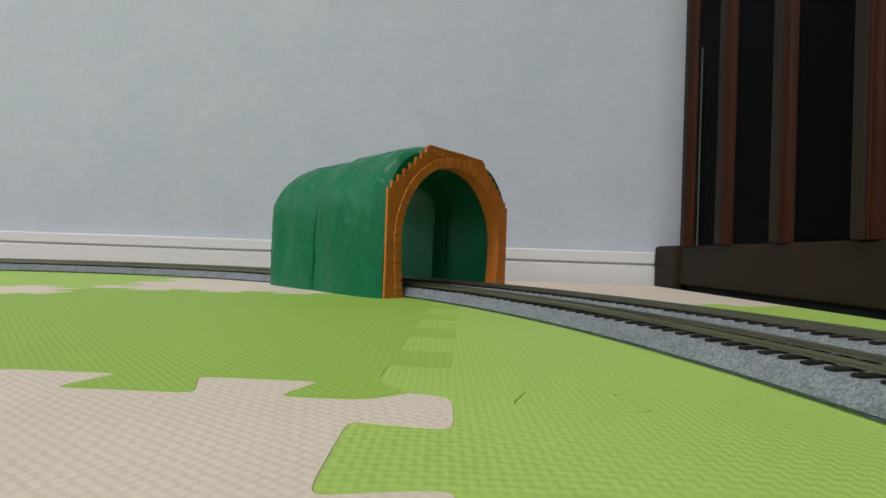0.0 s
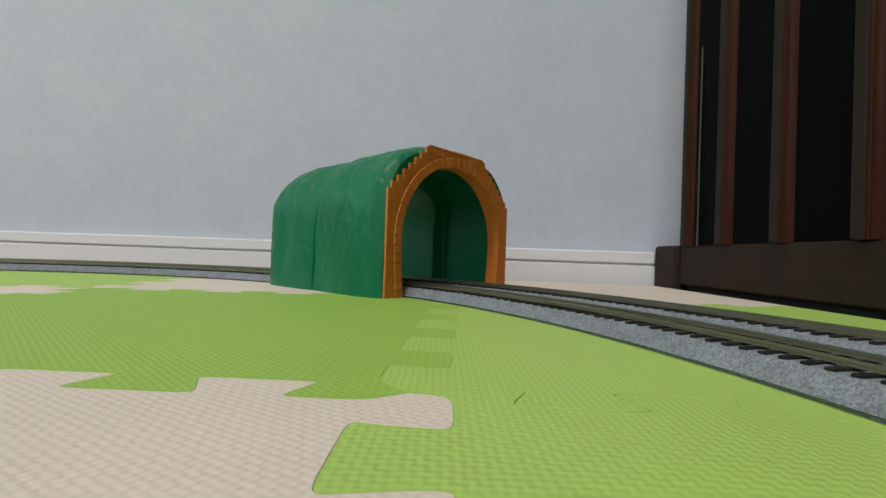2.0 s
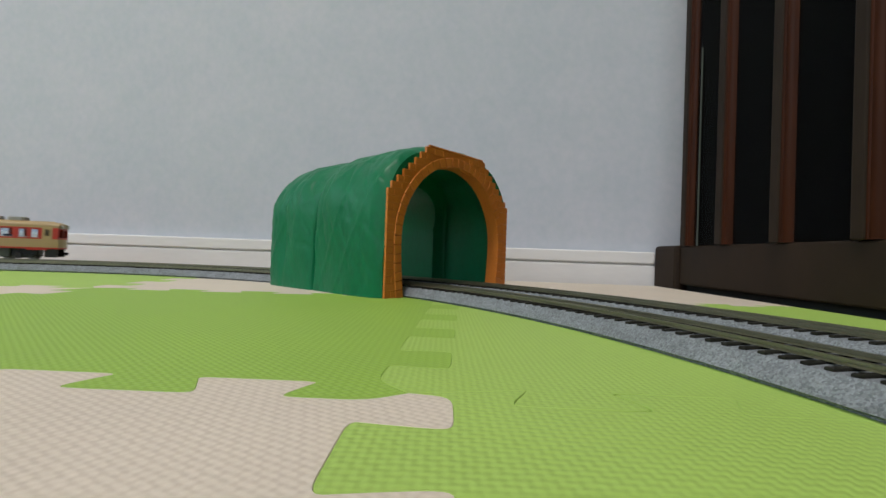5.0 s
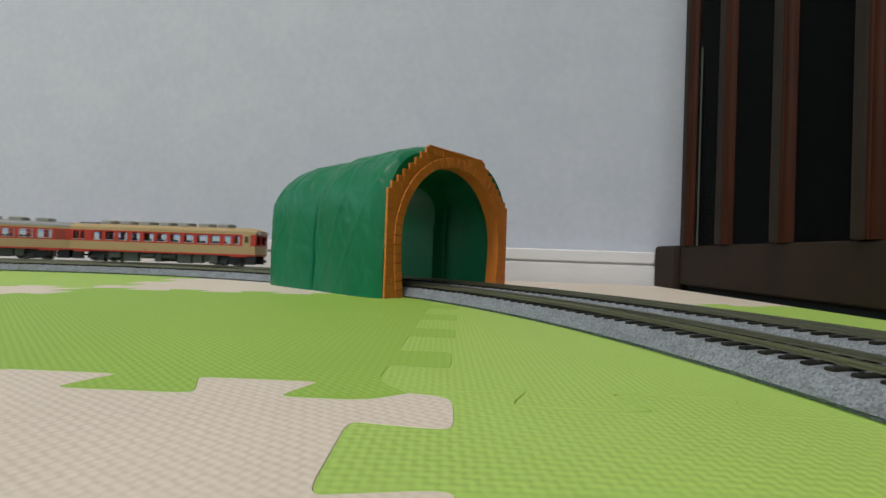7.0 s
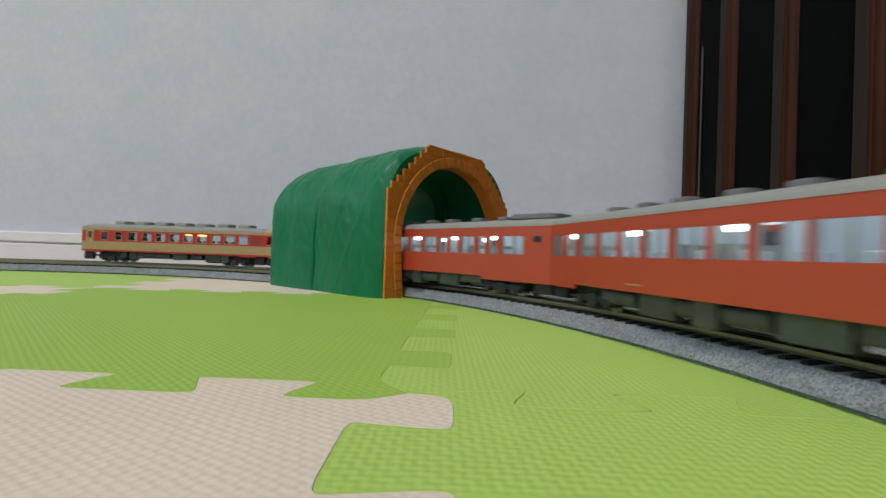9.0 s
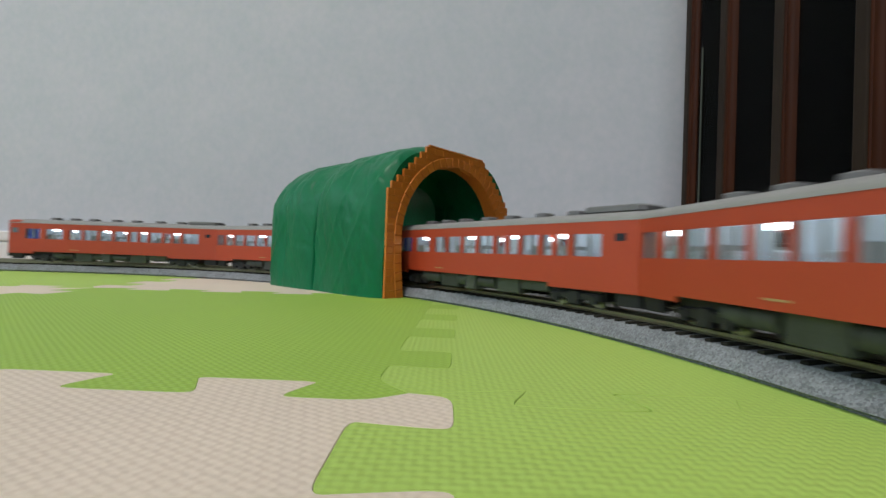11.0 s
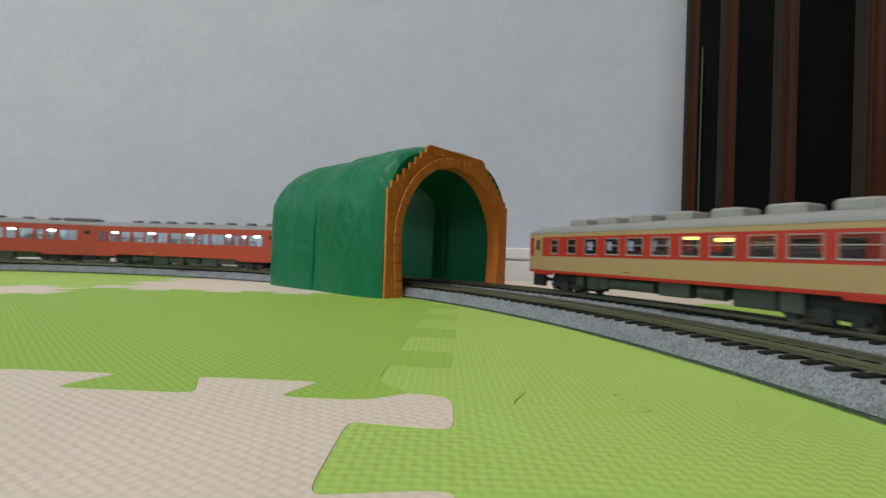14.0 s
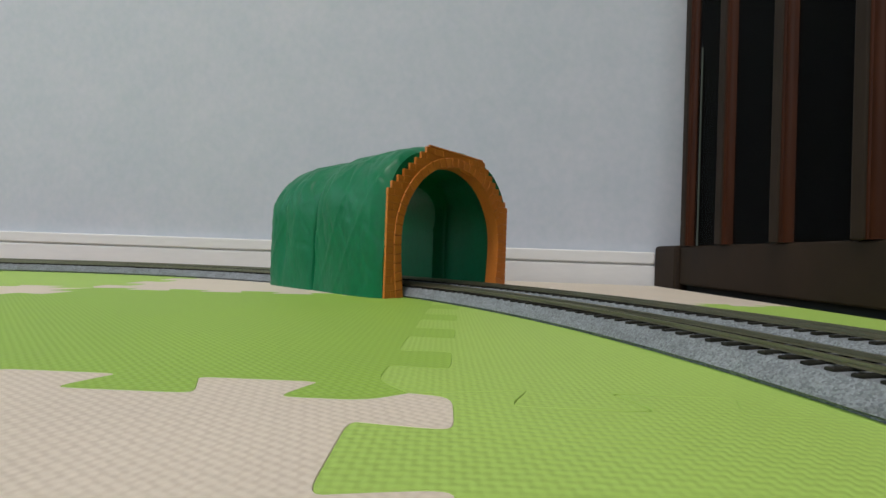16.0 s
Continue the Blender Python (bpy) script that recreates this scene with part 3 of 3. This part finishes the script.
def shell(car, length, levels, roof_z, windows, wz, paint, nose, roof_mat):
    """Body shell with real window openings: levels are (height, paint above it)."""
    zs = sorted({z for z, _ in levels} | {wz[0], wz[1]})
    xs = sorted({-length / 2, length / 2} | {x for w in windows for x in w})
    bm = bmesh.new()

    def paint_at(z):
        k = 0
        for h, p in levels[:-1]:
            if z > h:
                k = p
        return k
    for sgn in (-1, 1):
        grid = {(i, j): bm.verts.new((x, sgn * HALF, z)) for i, x in enumerate(xs) for j, z in enumerate(zs)}
        for i in range(len(xs) - 1):
            for j in range(len(zs) - 1):
                mx, mz = (xs[i] + xs[i + 1]) / 2, (zs[j] + zs[j + 1]) / 2
                if wz[0] < mz < wz[1] and any(a < mx < b for a, b in windows):
                    continue
                f = bm.faces.new((grid[i, j], grid[i + 1, j], grid[i + 1, j + 1], grid[i, j + 1]))
                f.material_index = paint_at(mz)
    # end walls, the driver's end gently rounded with its windows cut out
    ys = [-HALF, -0.0085, -0.0042, -0.0030, 0.0030, 0.0042, 0.0085, HALF]
    ws = zs
    for end in (-1, 1):
        cab_end = nose == end
        grid = {}
        for i, y in enumerate(ys):
            for j, z in enumerate(ws):
                bulge = 0.0016 * (1 - (y / HALF) ** 2) if cab_end else 0
                grid[i, j] = bm.verts.new((end * (length / 2 + bulge), y, z))
        for i in range(len(ys) - 1):
            for j in range(len(ws) - 1):
                my, mz = (ys[i] + ys[i + 1]) / 2, (ws[j] + ws[j + 1]) / 2
                if cab_end and wz[0] < mz < wz[1] and (0.0042 < abs(my) < 0.0085 or abs(my) < 0.0030):
                    continue
                f = bm.faces.new((grid[i, j], grid[i + 1, j], grid[i + 1, j + 1], grid[i, j + 1]))
                f.material_index = paint_at(mz)
    bmesh.ops.remove_doubles(bm, verts=bm.verts, dist=1e-6)
    bmesh.ops.recalc_face_normals(bm, faces=bm.faces)
    bmesh.ops.solidify(bm, geom=bm.faces[:], thickness=0.0007)
    part("body", bm, paint, car)
    # roof: a low vault with rounded ends
    bm = bmesh.new()
    top = zs[-1]
    stations = [-length / 2 - 0.0001, -length / 2 + 0.001, -length / 2 + 0.004, length / 2 - 0.004, length / 2 - 0.001, length / 2 + 0.0001]
    if nose:
        stations = [-length / 2 - 0.0001] + ([-length / 2 + 0.004, length / 2 - 0.006, length / 2 - 0.002, length / 2 + 0.0008] if nose > 0 else
                                             [-length / 2 + 0.002, -length / 2 + 0.006, length / 2 - 0.004, length / 2 + 0.0001])
        if nose < 0:
            stations[0] = -length / 2 - 0.0008
    rows = []
    for x in stations:
        near = min(1.0, (length / 2 + 0.0009 - abs(x)) / 0.006)
        lift = (0.35 + 0.65 * math.sqrt(max(0, near))) if (nose and x * nose > 0) else 1
        rows.append([bm.verts.new((x, -(HALF + 0.0001) * math.copysign(abs(math.cos(a)) ** 0.75, math.cos(a)), top + (roof_z - top) * lift * math.sin(a) ** 0.8))
                     for a in [math.pi * q / 14 for q in range(15)]])
    for a, b in zip(rows, rows[1:]):
        for q in range(14):
            f = bm.faces.new((a[q], b[q], b[q + 1], a[q + 1]))
    for r in (rows[0], rows[-1]):
        bm.faces.new(r)
    bm.faces.new([r[0] for r in rows] + [r[14] for r in rows[::-1]])
    bmesh.ops.recalc_face_normals(bm, faces=bm.faces)
    return part("roof", bm, roof_mat, car, "grey roof" if roof_mat == ROOFGREY else "cream roof", True)


def wheelset(x, parent):
    bm = bmesh.new()
    for y in (-0.0042, 0.0042):
        bmesh.ops.create_cone(bm, cap_ends=True, segments=18, radius1=0.0029, radius2=0.0029, depth=0.0009,
                              matrix=pose(x, y, RAIL_TOP + 0.0028, 90))
    bmesh.ops.create_cone(bm, cap_ends=True, segments=8, radius1=0.0007, radius2=0.0007, depth=0.009, matrix=pose(x, 0, RAIL_TOP + 0.0028, 90))
    part("wheelset", bm, WHEELSTEEL, parent, "dull metal wheels on an axle", True)


def bogie(car, x, floor_z):
    bm = bmesh.new()
    for y in (-0.0068, 0.0068):
        add_box(bm, x - 0.0095, x + 0.0095, y - 0.0008, y + 0.0008, RAIL_TOP + 0.0022, RAIL_TOP + 0.0042, 0.0003)
        for dx in (-0.007, 0.007):
            add_box(bm, x + dx - 0.0014, x + dx + 0.0014, y - 0.0013, y + 0.0013, RAIL_TOP + 0.0012, RAIL_TOP + 0.0038, 0.0003)
        add_box(bm, x - 0.0022, x + 0.0022, y - 0.0014, y + 0.0014, RAIL_TOP + 0.0008, RAIL_TOP + 0.0048, 0.0003)
    add_box(bm, x - 0.0102, x + 0.0102, -0.0062, 0.0062, RAIL_TOP + 0.0022, floor_z)
    b = part("bogie", bm, BLACKISH, car, "black bogie frame")
    wheelset(x - 0.007, b)
    wheelset(x + 0.007, b)


def running_gear(car, length, floor_z, seed):
    part("floor_frame", box(-length / 2 + 0.001, length / 2 - 0.001, -0.0088, 0.0088, floor_z - 0.0002, floor_z + 0.0024), BLACKISH, car)
    for sgn in (-1, 1):
        bogie(car, sgn * (length / 2 - 0.0235), floor_z)
        bm = bmesh.new()
        add_box(bm, sgn * (length / 2 + 0.0018) - 0.0018, sgn * (length / 2 + 0.0018) + 0.0018, -0.0014, 0.0014, RAIL_TOP + 0.0034, RAIL_TOP + 0.0056, 0.0004)
        add_box(bm, sgn * (length / 2 - 0.003) - 0.004, sgn * (length / 2 - 0.003) + 0.004, -0.0008, 0.0008, RAIL_TOP + 0.0038, RAIL_TOP + 0.0052)
        part("coupler", bm, BLACKISH, car, "black coupler")
    rng = random.Random(seed * 7 + int(length * 1e5))
    for sgn in (-1, 1):
        x = -0.29 * length
        while x < 0.27 * length:
            w = rng.uniform(0.004, 0.0125)
            low = RAIL_TOP + rng.choice((0.0012, 0.0016, 0.0026, 0.0034))
            deep = rng.uniform(0.0070, 0.0088)
            y0, y1 = sorted((sgn * 0.004, sgn * deep))
            if rng.random() < 0.22:
                bm = bmesh.new()
                bmesh.ops.create_cone(bm, cap_ends=True, segments=16, radius1=0.0021, radius2=0.0021, depth=w, matrix=pose(x + w / 2, sgn * 0.0062, floor_z - 0.0024, 0, 90))
                part("air_tank", bm, UNDER, car, "", True)
            else:
                part("equipment_box", box(x, x + w, y0, y1, low, floor_z, 0.0004), UNDER, car)
            x += w + rng.choice((0.0005, 0.001, 0.0025))
        for e in (-1, 1):
            y0, y1 = sorted((sgn * 0.0058, sgn * 0.0080))
            part("end_step", box(*sorted((e * (length / 2 - 0.0085), e * (length / 2 - 0.0008))), y0, y1, RAIL_TOP + 0.0018, floor_z, 0.0004), BLACKISH, car)


def glazing(car, windows, wz, frames):
    for a, b in windows:
        for sgn in (-1, 1):
            y0, y1 = sorted((sgn * (HALF - 0.0006), sgn * (HALF - 0.0004)))
            p = part("pane", box(a, b, y0, y1, wz[0], wz[1]), CARPANE, car)
            p.visible_shadow = False
            if frames:
                bm = bmesh.new()
                e = 0.0002
                y0, y1 = sorted((sgn * (HALF - 0.0003), sgn * (HALF + 0.00012)))
                zm = wz[0] + 0.55 * (wz[1] - wz[0])
                add_box(bm, a - e, b + e, y0, y1, wz[0] - e, wz[0] + e)
                if frames == 2:
                    add_box(bm, a, b, y0, y1, wz[1] - e, wz[1])
                    add_box(bm, a, b, y0, y1, zm - e * 0.6, zm + e * 0.6)
                    add_box(bm, a - e, a, y0, y1, wz[0] + e, wz[1])
                    add_box(bm, b, b + e, y0, y1, wz[0] + e, wz[1])
                if frames == 3:
                    bm.clear()
                    y0, y1 = sorted((sgn * (HALF - 0.0016), sgn * (HALF - 0.0008)))
                    add_box(bm, a, a + e * 1.6, y0, y1, wz[0], wz[1])
                    add_box(bm, b - e * 1.6, b, y0, y1, wz[0], wz[1])
                    if b - a > 0.005:
                        add_box(bm, (a + b) / 2 - e, (a + b) / 2 + e, y0, y1, wz[0], wz[1])
                part("window_frame", bm, SILVER, car, "thin silver window frame")


def seats(car, length, floor_z, mat, lo, hi, top):
    n = int((hi - lo) * length / 0.0105)
    for k in range(n):
        x = lo * length + 0.0105 * (k + 0.5)
        bm = bmesh.new()
        for sgn in (-1, 1):
            y0, y1 = sorted((sgn * 0.0026, sgn * 0.0083))
            add_box(bm, x - 0.0009, x + 0.0009, y0, y1, floor_z + 0.0024, top, 0.0003)
            add_box(bm, x - 0.0042, x + 0.0042, y0, y1, floor_z + 0.0024, floor_z + 0.0052, 0.0003)
        part("seat", bm, mat, car)


def roof_units(car, length, places, width, tall, half, z, mat, name, label):
    """Low roof boxes with cut corners, a narrower foot and a rim round the lid."""
    for x in places:
        bm = bmesh.new()
        cut = min(width, half) * 0.28
        rows = []
        for grow, h in ((-0.0007, 0.0), (-0.0007, 0.28), (0.0, 0.34), (0.0, 0.86), (-0.0004, 1.0)):
            a, b, c = width / 2 + grow, half + grow, cut
            rows.append([bm.verts.new((x * length + px, py, z + tall * h)) for px, py in
                         ((-a, -b + c), (-a + c, -b), (a - c, -b), (a, -b + c), (a, b - c), (a - c, b), (-a + c, b), (-a, b - c))])
        for lo, hi in zip(rows, rows[1:]):
            for q in range(8):
                bm.faces.new((lo[q], lo[(q + 1) % 8], hi[(q + 1) % 8], hi[q]))
        bm.faces.new(rows[-1])
        bm.faces.new(rows[0][::-1])
        part(name, bm, mat, car, label)


def spans(fractions, length):
    out = []
    for a, b in zip(fractions[::2], fractions[1::2]):
        out.append(((a - 0.5) * length, (b - 0.5) * length))
    return out


CREAM_WZ = (0.0226, 0.0286)
CREAM_LEVELS = [(0.0142, 1), (0.0153, 0), (0.0214, 1), (0.0296, 0), (0.0312, 0)]


def cream_car(name_label, length, fractions, nose, ac, warm):
    car = empty("model_railcar", name_label, "model train car", "two-car cream and red train")
    w = spans(fractions, length)
    shell(car, length, CREAM_LEVELS, 0.0346, w, CREAM_WZ, [CREAM, SCARLET], nose, ROOFGREY if warm else CREAM)
    glazing(car, w, CREAM_WZ, 2 if warm else 1)
    running_gear(car, length, 0.0144, 11)
    seats(car, length, 0.0144, SEATBLUE, -0.36, 0.38, 0.0242)
    roof_units(car, length, ac, 0.0100, 0.0040, 0.0054, 0.0330, ACGREY, "roof_cooler", "pale grey roof cooler box")
    if not warm:
        part("roof_plate", box(-0.475 * length, -0.375 * length, -0.0062, 0.0062, 0.0335, 0.0354, 0.0005), VENTGREY, car, "long grey roof plate")
    for sgn in (-1, 1):
        y0, y1 = sorted((sgn * (HALF - 0.0002), sgn * (HALF + 0.00006)))
        part("marking", box(-0.1 * length, -0.075 * length, y0, y1, 0.0163, 0.0167), SCARLET, car, "small dark red marking")
        for x in (-0.43, 0.41):
            bm = box(x * length - 0.006, x * length + 0.006, *sorted((sgn * 0.0086, sgn * (HALF + 0.0001))), 0.0133, 0.0150, 0.0002)
            part("step_skirt", bm, SCARLET, car, "red skirt under the door")
        x = -0.455 * nose * length
        y0, y1 = sorted((sgn * (HALF - 0.0002), sgn * (HALF + 0.00005)))
        if warm:
            part("door", box(x - 0.0032, x + 0.0032, y0, y1, 0.0216, 0.0288), DOORRED, car, "dark red door panel")
    if nose:
        x0, x1 = sorted((nose * (length / 2 - 0.0095), nose * (length / 2 - 0.0035)))
        for sgn in (-1, 1):
            y0, y1 = sorted((sgn * (HALF - 0.0002), sgn * (HALF + 0.00025)))
            part("cab_door", box(x0, x1, y0, y1, 0.0153, 0.0300, 0.0001), CREAM, car, "cream cab door")
            part("cab_window", box(x0 + 0.0016, x1 - 0.0016, y0, y1 + (0.0001 if sgn > 0 else 0), 0.0238, 0.0284), BLACKISH, car)
            y = sgn * 0.0062
            bm = bmesh.new()
            bmesh.ops.create_cone(bm, cap_ends=True, segments=14, radius1=0.0013, radius2=0.0011, depth=0.0012, matrix=pose(nose * (length / 2 + 0.0013), y, 0.0306, 0, 90))
            part("headlight", bm, SILVER, car, "round headlight")
        part("cab_back", box(*sorted((nose * (length / 2 - 0.011), nose * (length / 2 - 0.0105))), -0.009, 0.009, 0.0168, 0.0305), LININGPALE, car)
    if warm:
        part("ceiling_light", box(-0.02 * length, 0.42 * length, -0.005, 0.005, 0.0297, 0.0302), WARMBAR, car, "warm glowing strip under the roof")
        part("ceiling_light", box(0.065 * length, 0.105 * length, -0.0085, -0.006, 0.0278, 0.0288), glow("warm_light_spot", (1.0, 0.62, 0.16), 3), car, "bright warm lamp")
        part("ceiling_light", box(0.065 * length, 0.105 * length, 0.006, 0.0085, 0.0278, 0.0288), bpy.data.materials["warm_light_spot"], car, "bright warm lamp")
    return car


RED_WZ = (0.0214, 0.0279)
RED_LEVELS = [(0.0130, 0), (0.0175, 0), (0.0314, 0)]


def red_car(label, length, fractions, nose, vents, unit, lamp_on):
    car = empty("model_railcar", label, "model train car", "four-car vermilion train")
    w = spans(fractions[:-2], length)
    (a, b), = spans(fractions[-2:], length)
    for sgn in (-1, 1):
        y0, y1 = sorted((sgn * (HALF - 0.0002), sgn * (HALF + 0.00008)))
        part("small_window", box(a, b, y0, y1, 0.0258, 0.0279), DARKGLASS, car, "small dark end window")
    shell(car, length, RED_LEVELS, 0.0344, w, RED_WZ, [VERMILION], nose, ROOFGREY)
    glazing(car, w, RED_WZ, 3)
    running_gear(car, length, 0.0132, 5)
    seats(car, length, 0.0144, LININGPALE, -0.46, 0.46, 0.0232)
    part("ceiling_light", box(-0.45 * length, 0.44 * length, -0.0086, 0.0086, 0.0292, 0.0298), LIGHTBAR, car, "white glowing strip under the roof")
    for k, (a, b) in enumerate(w):
        if k % 3 == 1 and b - a > 0.002:
            m = (a + b) / 2
            for sgn in (-1, 1):
                y0, y1 = sorted((sgn * 0.0074, sgn * 0.0088))
                part("light_unit", box(m - 0.0017, m + 0.0017, y0, y1, 0.0268, 0.0279, 0.0003), LIGHTSPOT, car, "bright white lamp at the window")
    if fractions == R_FIRST:
        for sgn in (-1, 1):
            y0, y1 = sorted((sgn * 0.0066, sgn * 0.0080))
            part("partition", box(-0.421 * length, -0.375 * length, y0, y1, 0.0156, 0.0285), BLUEBLIND, car, "blue partition seen through the window")
    for k in range(6):
        x = (-0.42 + 0.84 * (k * 0.37 % 1)) * length
        part("seat_back", box(x, x + 0.0035, -0.0078, 0.0078, 0.0156, 0.0245), ACGREY, car, "grey seat back seen through the window")
    # centre lining panels, given a slight glow to fill the lit windows
    for x0, x1 in ((-0.45, -0.27), (-0.22, 0.0), (0.04, 0.2), (0.27, 0.45)):
        part("lining", box(x0 * length, x1 * length, -0.0006, 0.0006, 0.0156, 0.0288), FILLGLOW_LINING, car, "pale centre lining with an added faint glow")
    roof_units(car, length, vents, 0.0052, 0.0021, 0.0026, 0.0338, VENTGREY, "roof_vent", "small grey roof ventilator")
    if unit:
        roof_units(car, length, [unit], 0.0205, 0.0026, 0.0058, 0.0336, VENTGREY, "roof_cooler", "large grey roof unit")
    for sgn in (-1, 1):
        y0, y1 = sorted((sgn * (HALF - 0.0002), sgn * (HALF + 0.00006)))
        part("marking", box(-0.2 * length, -0.16 * length, y0, y1, 0.0146, 0.0150), CREAM, car, "small pale marking")
        for x0, x1 in ((-0.5, -0.38), (0.27, 0.5)):
            y0, y1 = sorted((sgn * (HALF - 0.0008), sgn * HALF))
            part("skirt", box(x0 * length, x1 * length, y0, y1, 0.0117, 0.0130), VERMILION, car, "lower red skirt over the bogie")
    if nose:
        bm = bmesh.new()
        add_box(bm, nose * (length / 2 + 0.0002) - 0.0018, nose * (length / 2 + 0.0002) + 0.0018, -0.0034, 0.0034, 0.0300, 0.0332, 0.0007)
        part("lamp_housing", bm, VERMILION, car, "", True)
        bm = box(*sorted((nose * (length / 2 - 0.0085), nose * (length / 2 + 0.0006))), -HALF - 0.0001, HALF + 0.0001, 0.0308, 0.0336, 0.0013)
        part("cab_brow", bm, VERMILION, car, "red rounded roof end over the cab", True)
        bm = bmesh.new()
        bmesh.ops.create_cone(bm, cap_ends=True, segments=16, radius1=0.0013, radius2=0.0013, depth=0.0006, matrix=pose(nose * (length / 2 + 0.0021), 0, 0.0316, 0, 90))
        part("headlamp", bm, HEADLAMP if lamp_on else SILVER, car, "glowing violet-white headlamp" if lamp_on else "round headlamp, switched off")
        part("cab_back", box(*sorted((nose * (length / 2 - 0.016), nose * (length / 2 - 0.0155))), -0.009, 0.009, 0.0156, 0.0305), LININGPALE, car)
        bm = bmesh.new()
        add_box(bm, nose * (length / 2 + 0.0008) - 0.0006, nose * (length / 2 + 0.0008) + 0.0006, -0.0088, 0.0088, 0.0095, 0.0124, 0.0004)
        part("snow_plough", bm, UNDER, car, "grey skirt below the cab")
        for sgn in (-1, 1):
            x0, x1 = sorted((nose * (length / 2 - 0.0062), nose * (length / 2 - 0.0022)))
            y0, y1 = sorted((sgn * (HALF - 0.0002), sgn * (HALF + 0.00008)))
            part("cab_window", box(x0, x1, y0, y1, 0.0250, 0.0283), CABGLASS, car, "blue-grey cab side window")
            y0, y1 = sorted((sgn * 0.0040, sgn * 0.0087))
            part("front_window", box(*sorted((nose * (length / 2 + 0.0002), nose * (length / 2 + 0.0014))), y0, y1, 0.0238, 0.0284, 0.0002), CABGLASS, car, "front cab window")
        part("front_door_window", box(*sorted((nose * (length / 2 + 0.0008), nose * (length / 2 + 0.0018))), -0.0026, 0.0026, 0.0234, 0.0286, 0.0002), DARKGLASS, car, "dark gangway door window")
    return car


C_FRONT = [0.016, 0.047, 0.058, 0.079, 0.128, 0.172, 0.194, 0.241, 0.263, 0.311, 0.336, 0.38, 0.405, 0.456, 0.475, 0.526, 0.548, 0.599, 0.621, 0.668, 0.69, 0.745, 0.763, 0.81, 0.836, 0.869, 0.887, 0.916]
C_TAIL = [0.112, 0.143, 0.188, 0.222, 0.26, 0.306, 0.34, 0.385, 0.412, 0.461, 0.488, 0.537, 0.567, 0.61, 0.636, 0.686, 0.715, 0.762, 0.784, 0.838, 0.86, 0.917]
R_FIRST = [0.079, 0.15, 0.178, 0.262, 0.292, 0.352, 0.363, 0.426, 0.439, 0.498, 0.511, 0.571, 0.585, 0.62, 0.632, 0.668, 0.68, 0.735, 0.748,
           0.778, 0.79, 0.823, 0.838, 0.912, 0.944, 0.968]
R_LAST = [0.014, 0.064, 0.075, 0.126, 0.136, 0.196, 0.208, 0.268, 0.276, 0.334, 0.342, 0.402, 0.414, 0.478, 0.486, 0.546, 0.557, 0.622, 0.628, 0.7,
          0.706, 0.738, 0.745, 0.777, 0.782, 0.81, 0.822, 0.897, 0.924, 0.946]
TAIL_AC = [-0.316, -0.202, -0.088, 0.025, 0.139, 0.255, 0.367]
FRONT_AC = [-0.332, -0.226, -0.12, -0.011, 0.092, 0.205, 0.31]
VENTS = [-0.33, -0.235, -0.14, -0.03, 0.069, 0.186, 0.29, 0.392]
cream_front = cream_car("leading cream and red model railcar with grey roof coolers", 0.1405, C_FRONT, 1, FRONT_AC, False)
cream_tail = cream_car("rear cream and red model railcar with warm lit windows", 0.1408, C_TAIL, -1, TAIL_AC, True)
# the vermilion cars face the other way round the oval: their +x points along growing s
red_cars = [red_car("leading vermilion model railcar with lit windows", 0.1390, R_FIRST, -1, VENTS[:7], 0.41, False),
            red_car("vermilion model railcar with lit windows, second in its train", 0.1390, R_LAST, 1, VENTS, None, False),
            red_car("vermilion model railcar with lit windows, third in its train", 0.1390, R_FIRST, -1, VENTS[:7], 0.41, False),
            red_car("rear vermilion model railcar with a glowing headlamp", 0.1390, R_LAST, 1, VENTS, None, True)]


def car_pose(s, r, half):
    """Pose of a car whose two bogies stand on the rails half either side of s."""
    a, _ = along(s - half, r)
    b, _ = along(s + half, r)
    m = (a + b) / 2
    return Matrix.Translation((m.x, m.y, 0)) @ Matrix.Rotation(math.atan2(b.y - a.y, b.x - a.x), 4, "Z")


def motions():
    times = [0.25 * k for k in range(65)]
    # cream train: the nose's way along the outer track
    nose = [float(np.interp(t, [0, 7, 9, 13, 16], [-0.4325, 0.0995, 0.2515, 0.5375, 0.7475])) for t in times]
    for car, offset in ((cream_front, -0.0777), (cream_tail, -0.2215)):
        walk(car, [(t, car_pose(n + offset, R_OUT, 0.048)) for t, n in zip(times, nose)])
    # vermilion train: the nose's way back along the inner track
    nose = [float(np.interp(t, [0, 8, 8.5, 12.5, 16], [1.309, 0.3095, 0.2475, -0.243, -0.679])) for t in times]
    for car, offset in zip(red_cars, (0.0702, 0.2116, 0.3534, 0.4950)):
        walk(car, [(t, car_pose(n + offset, R_IN, 0.048)) for t, n in zip(times, nose)])


motions()
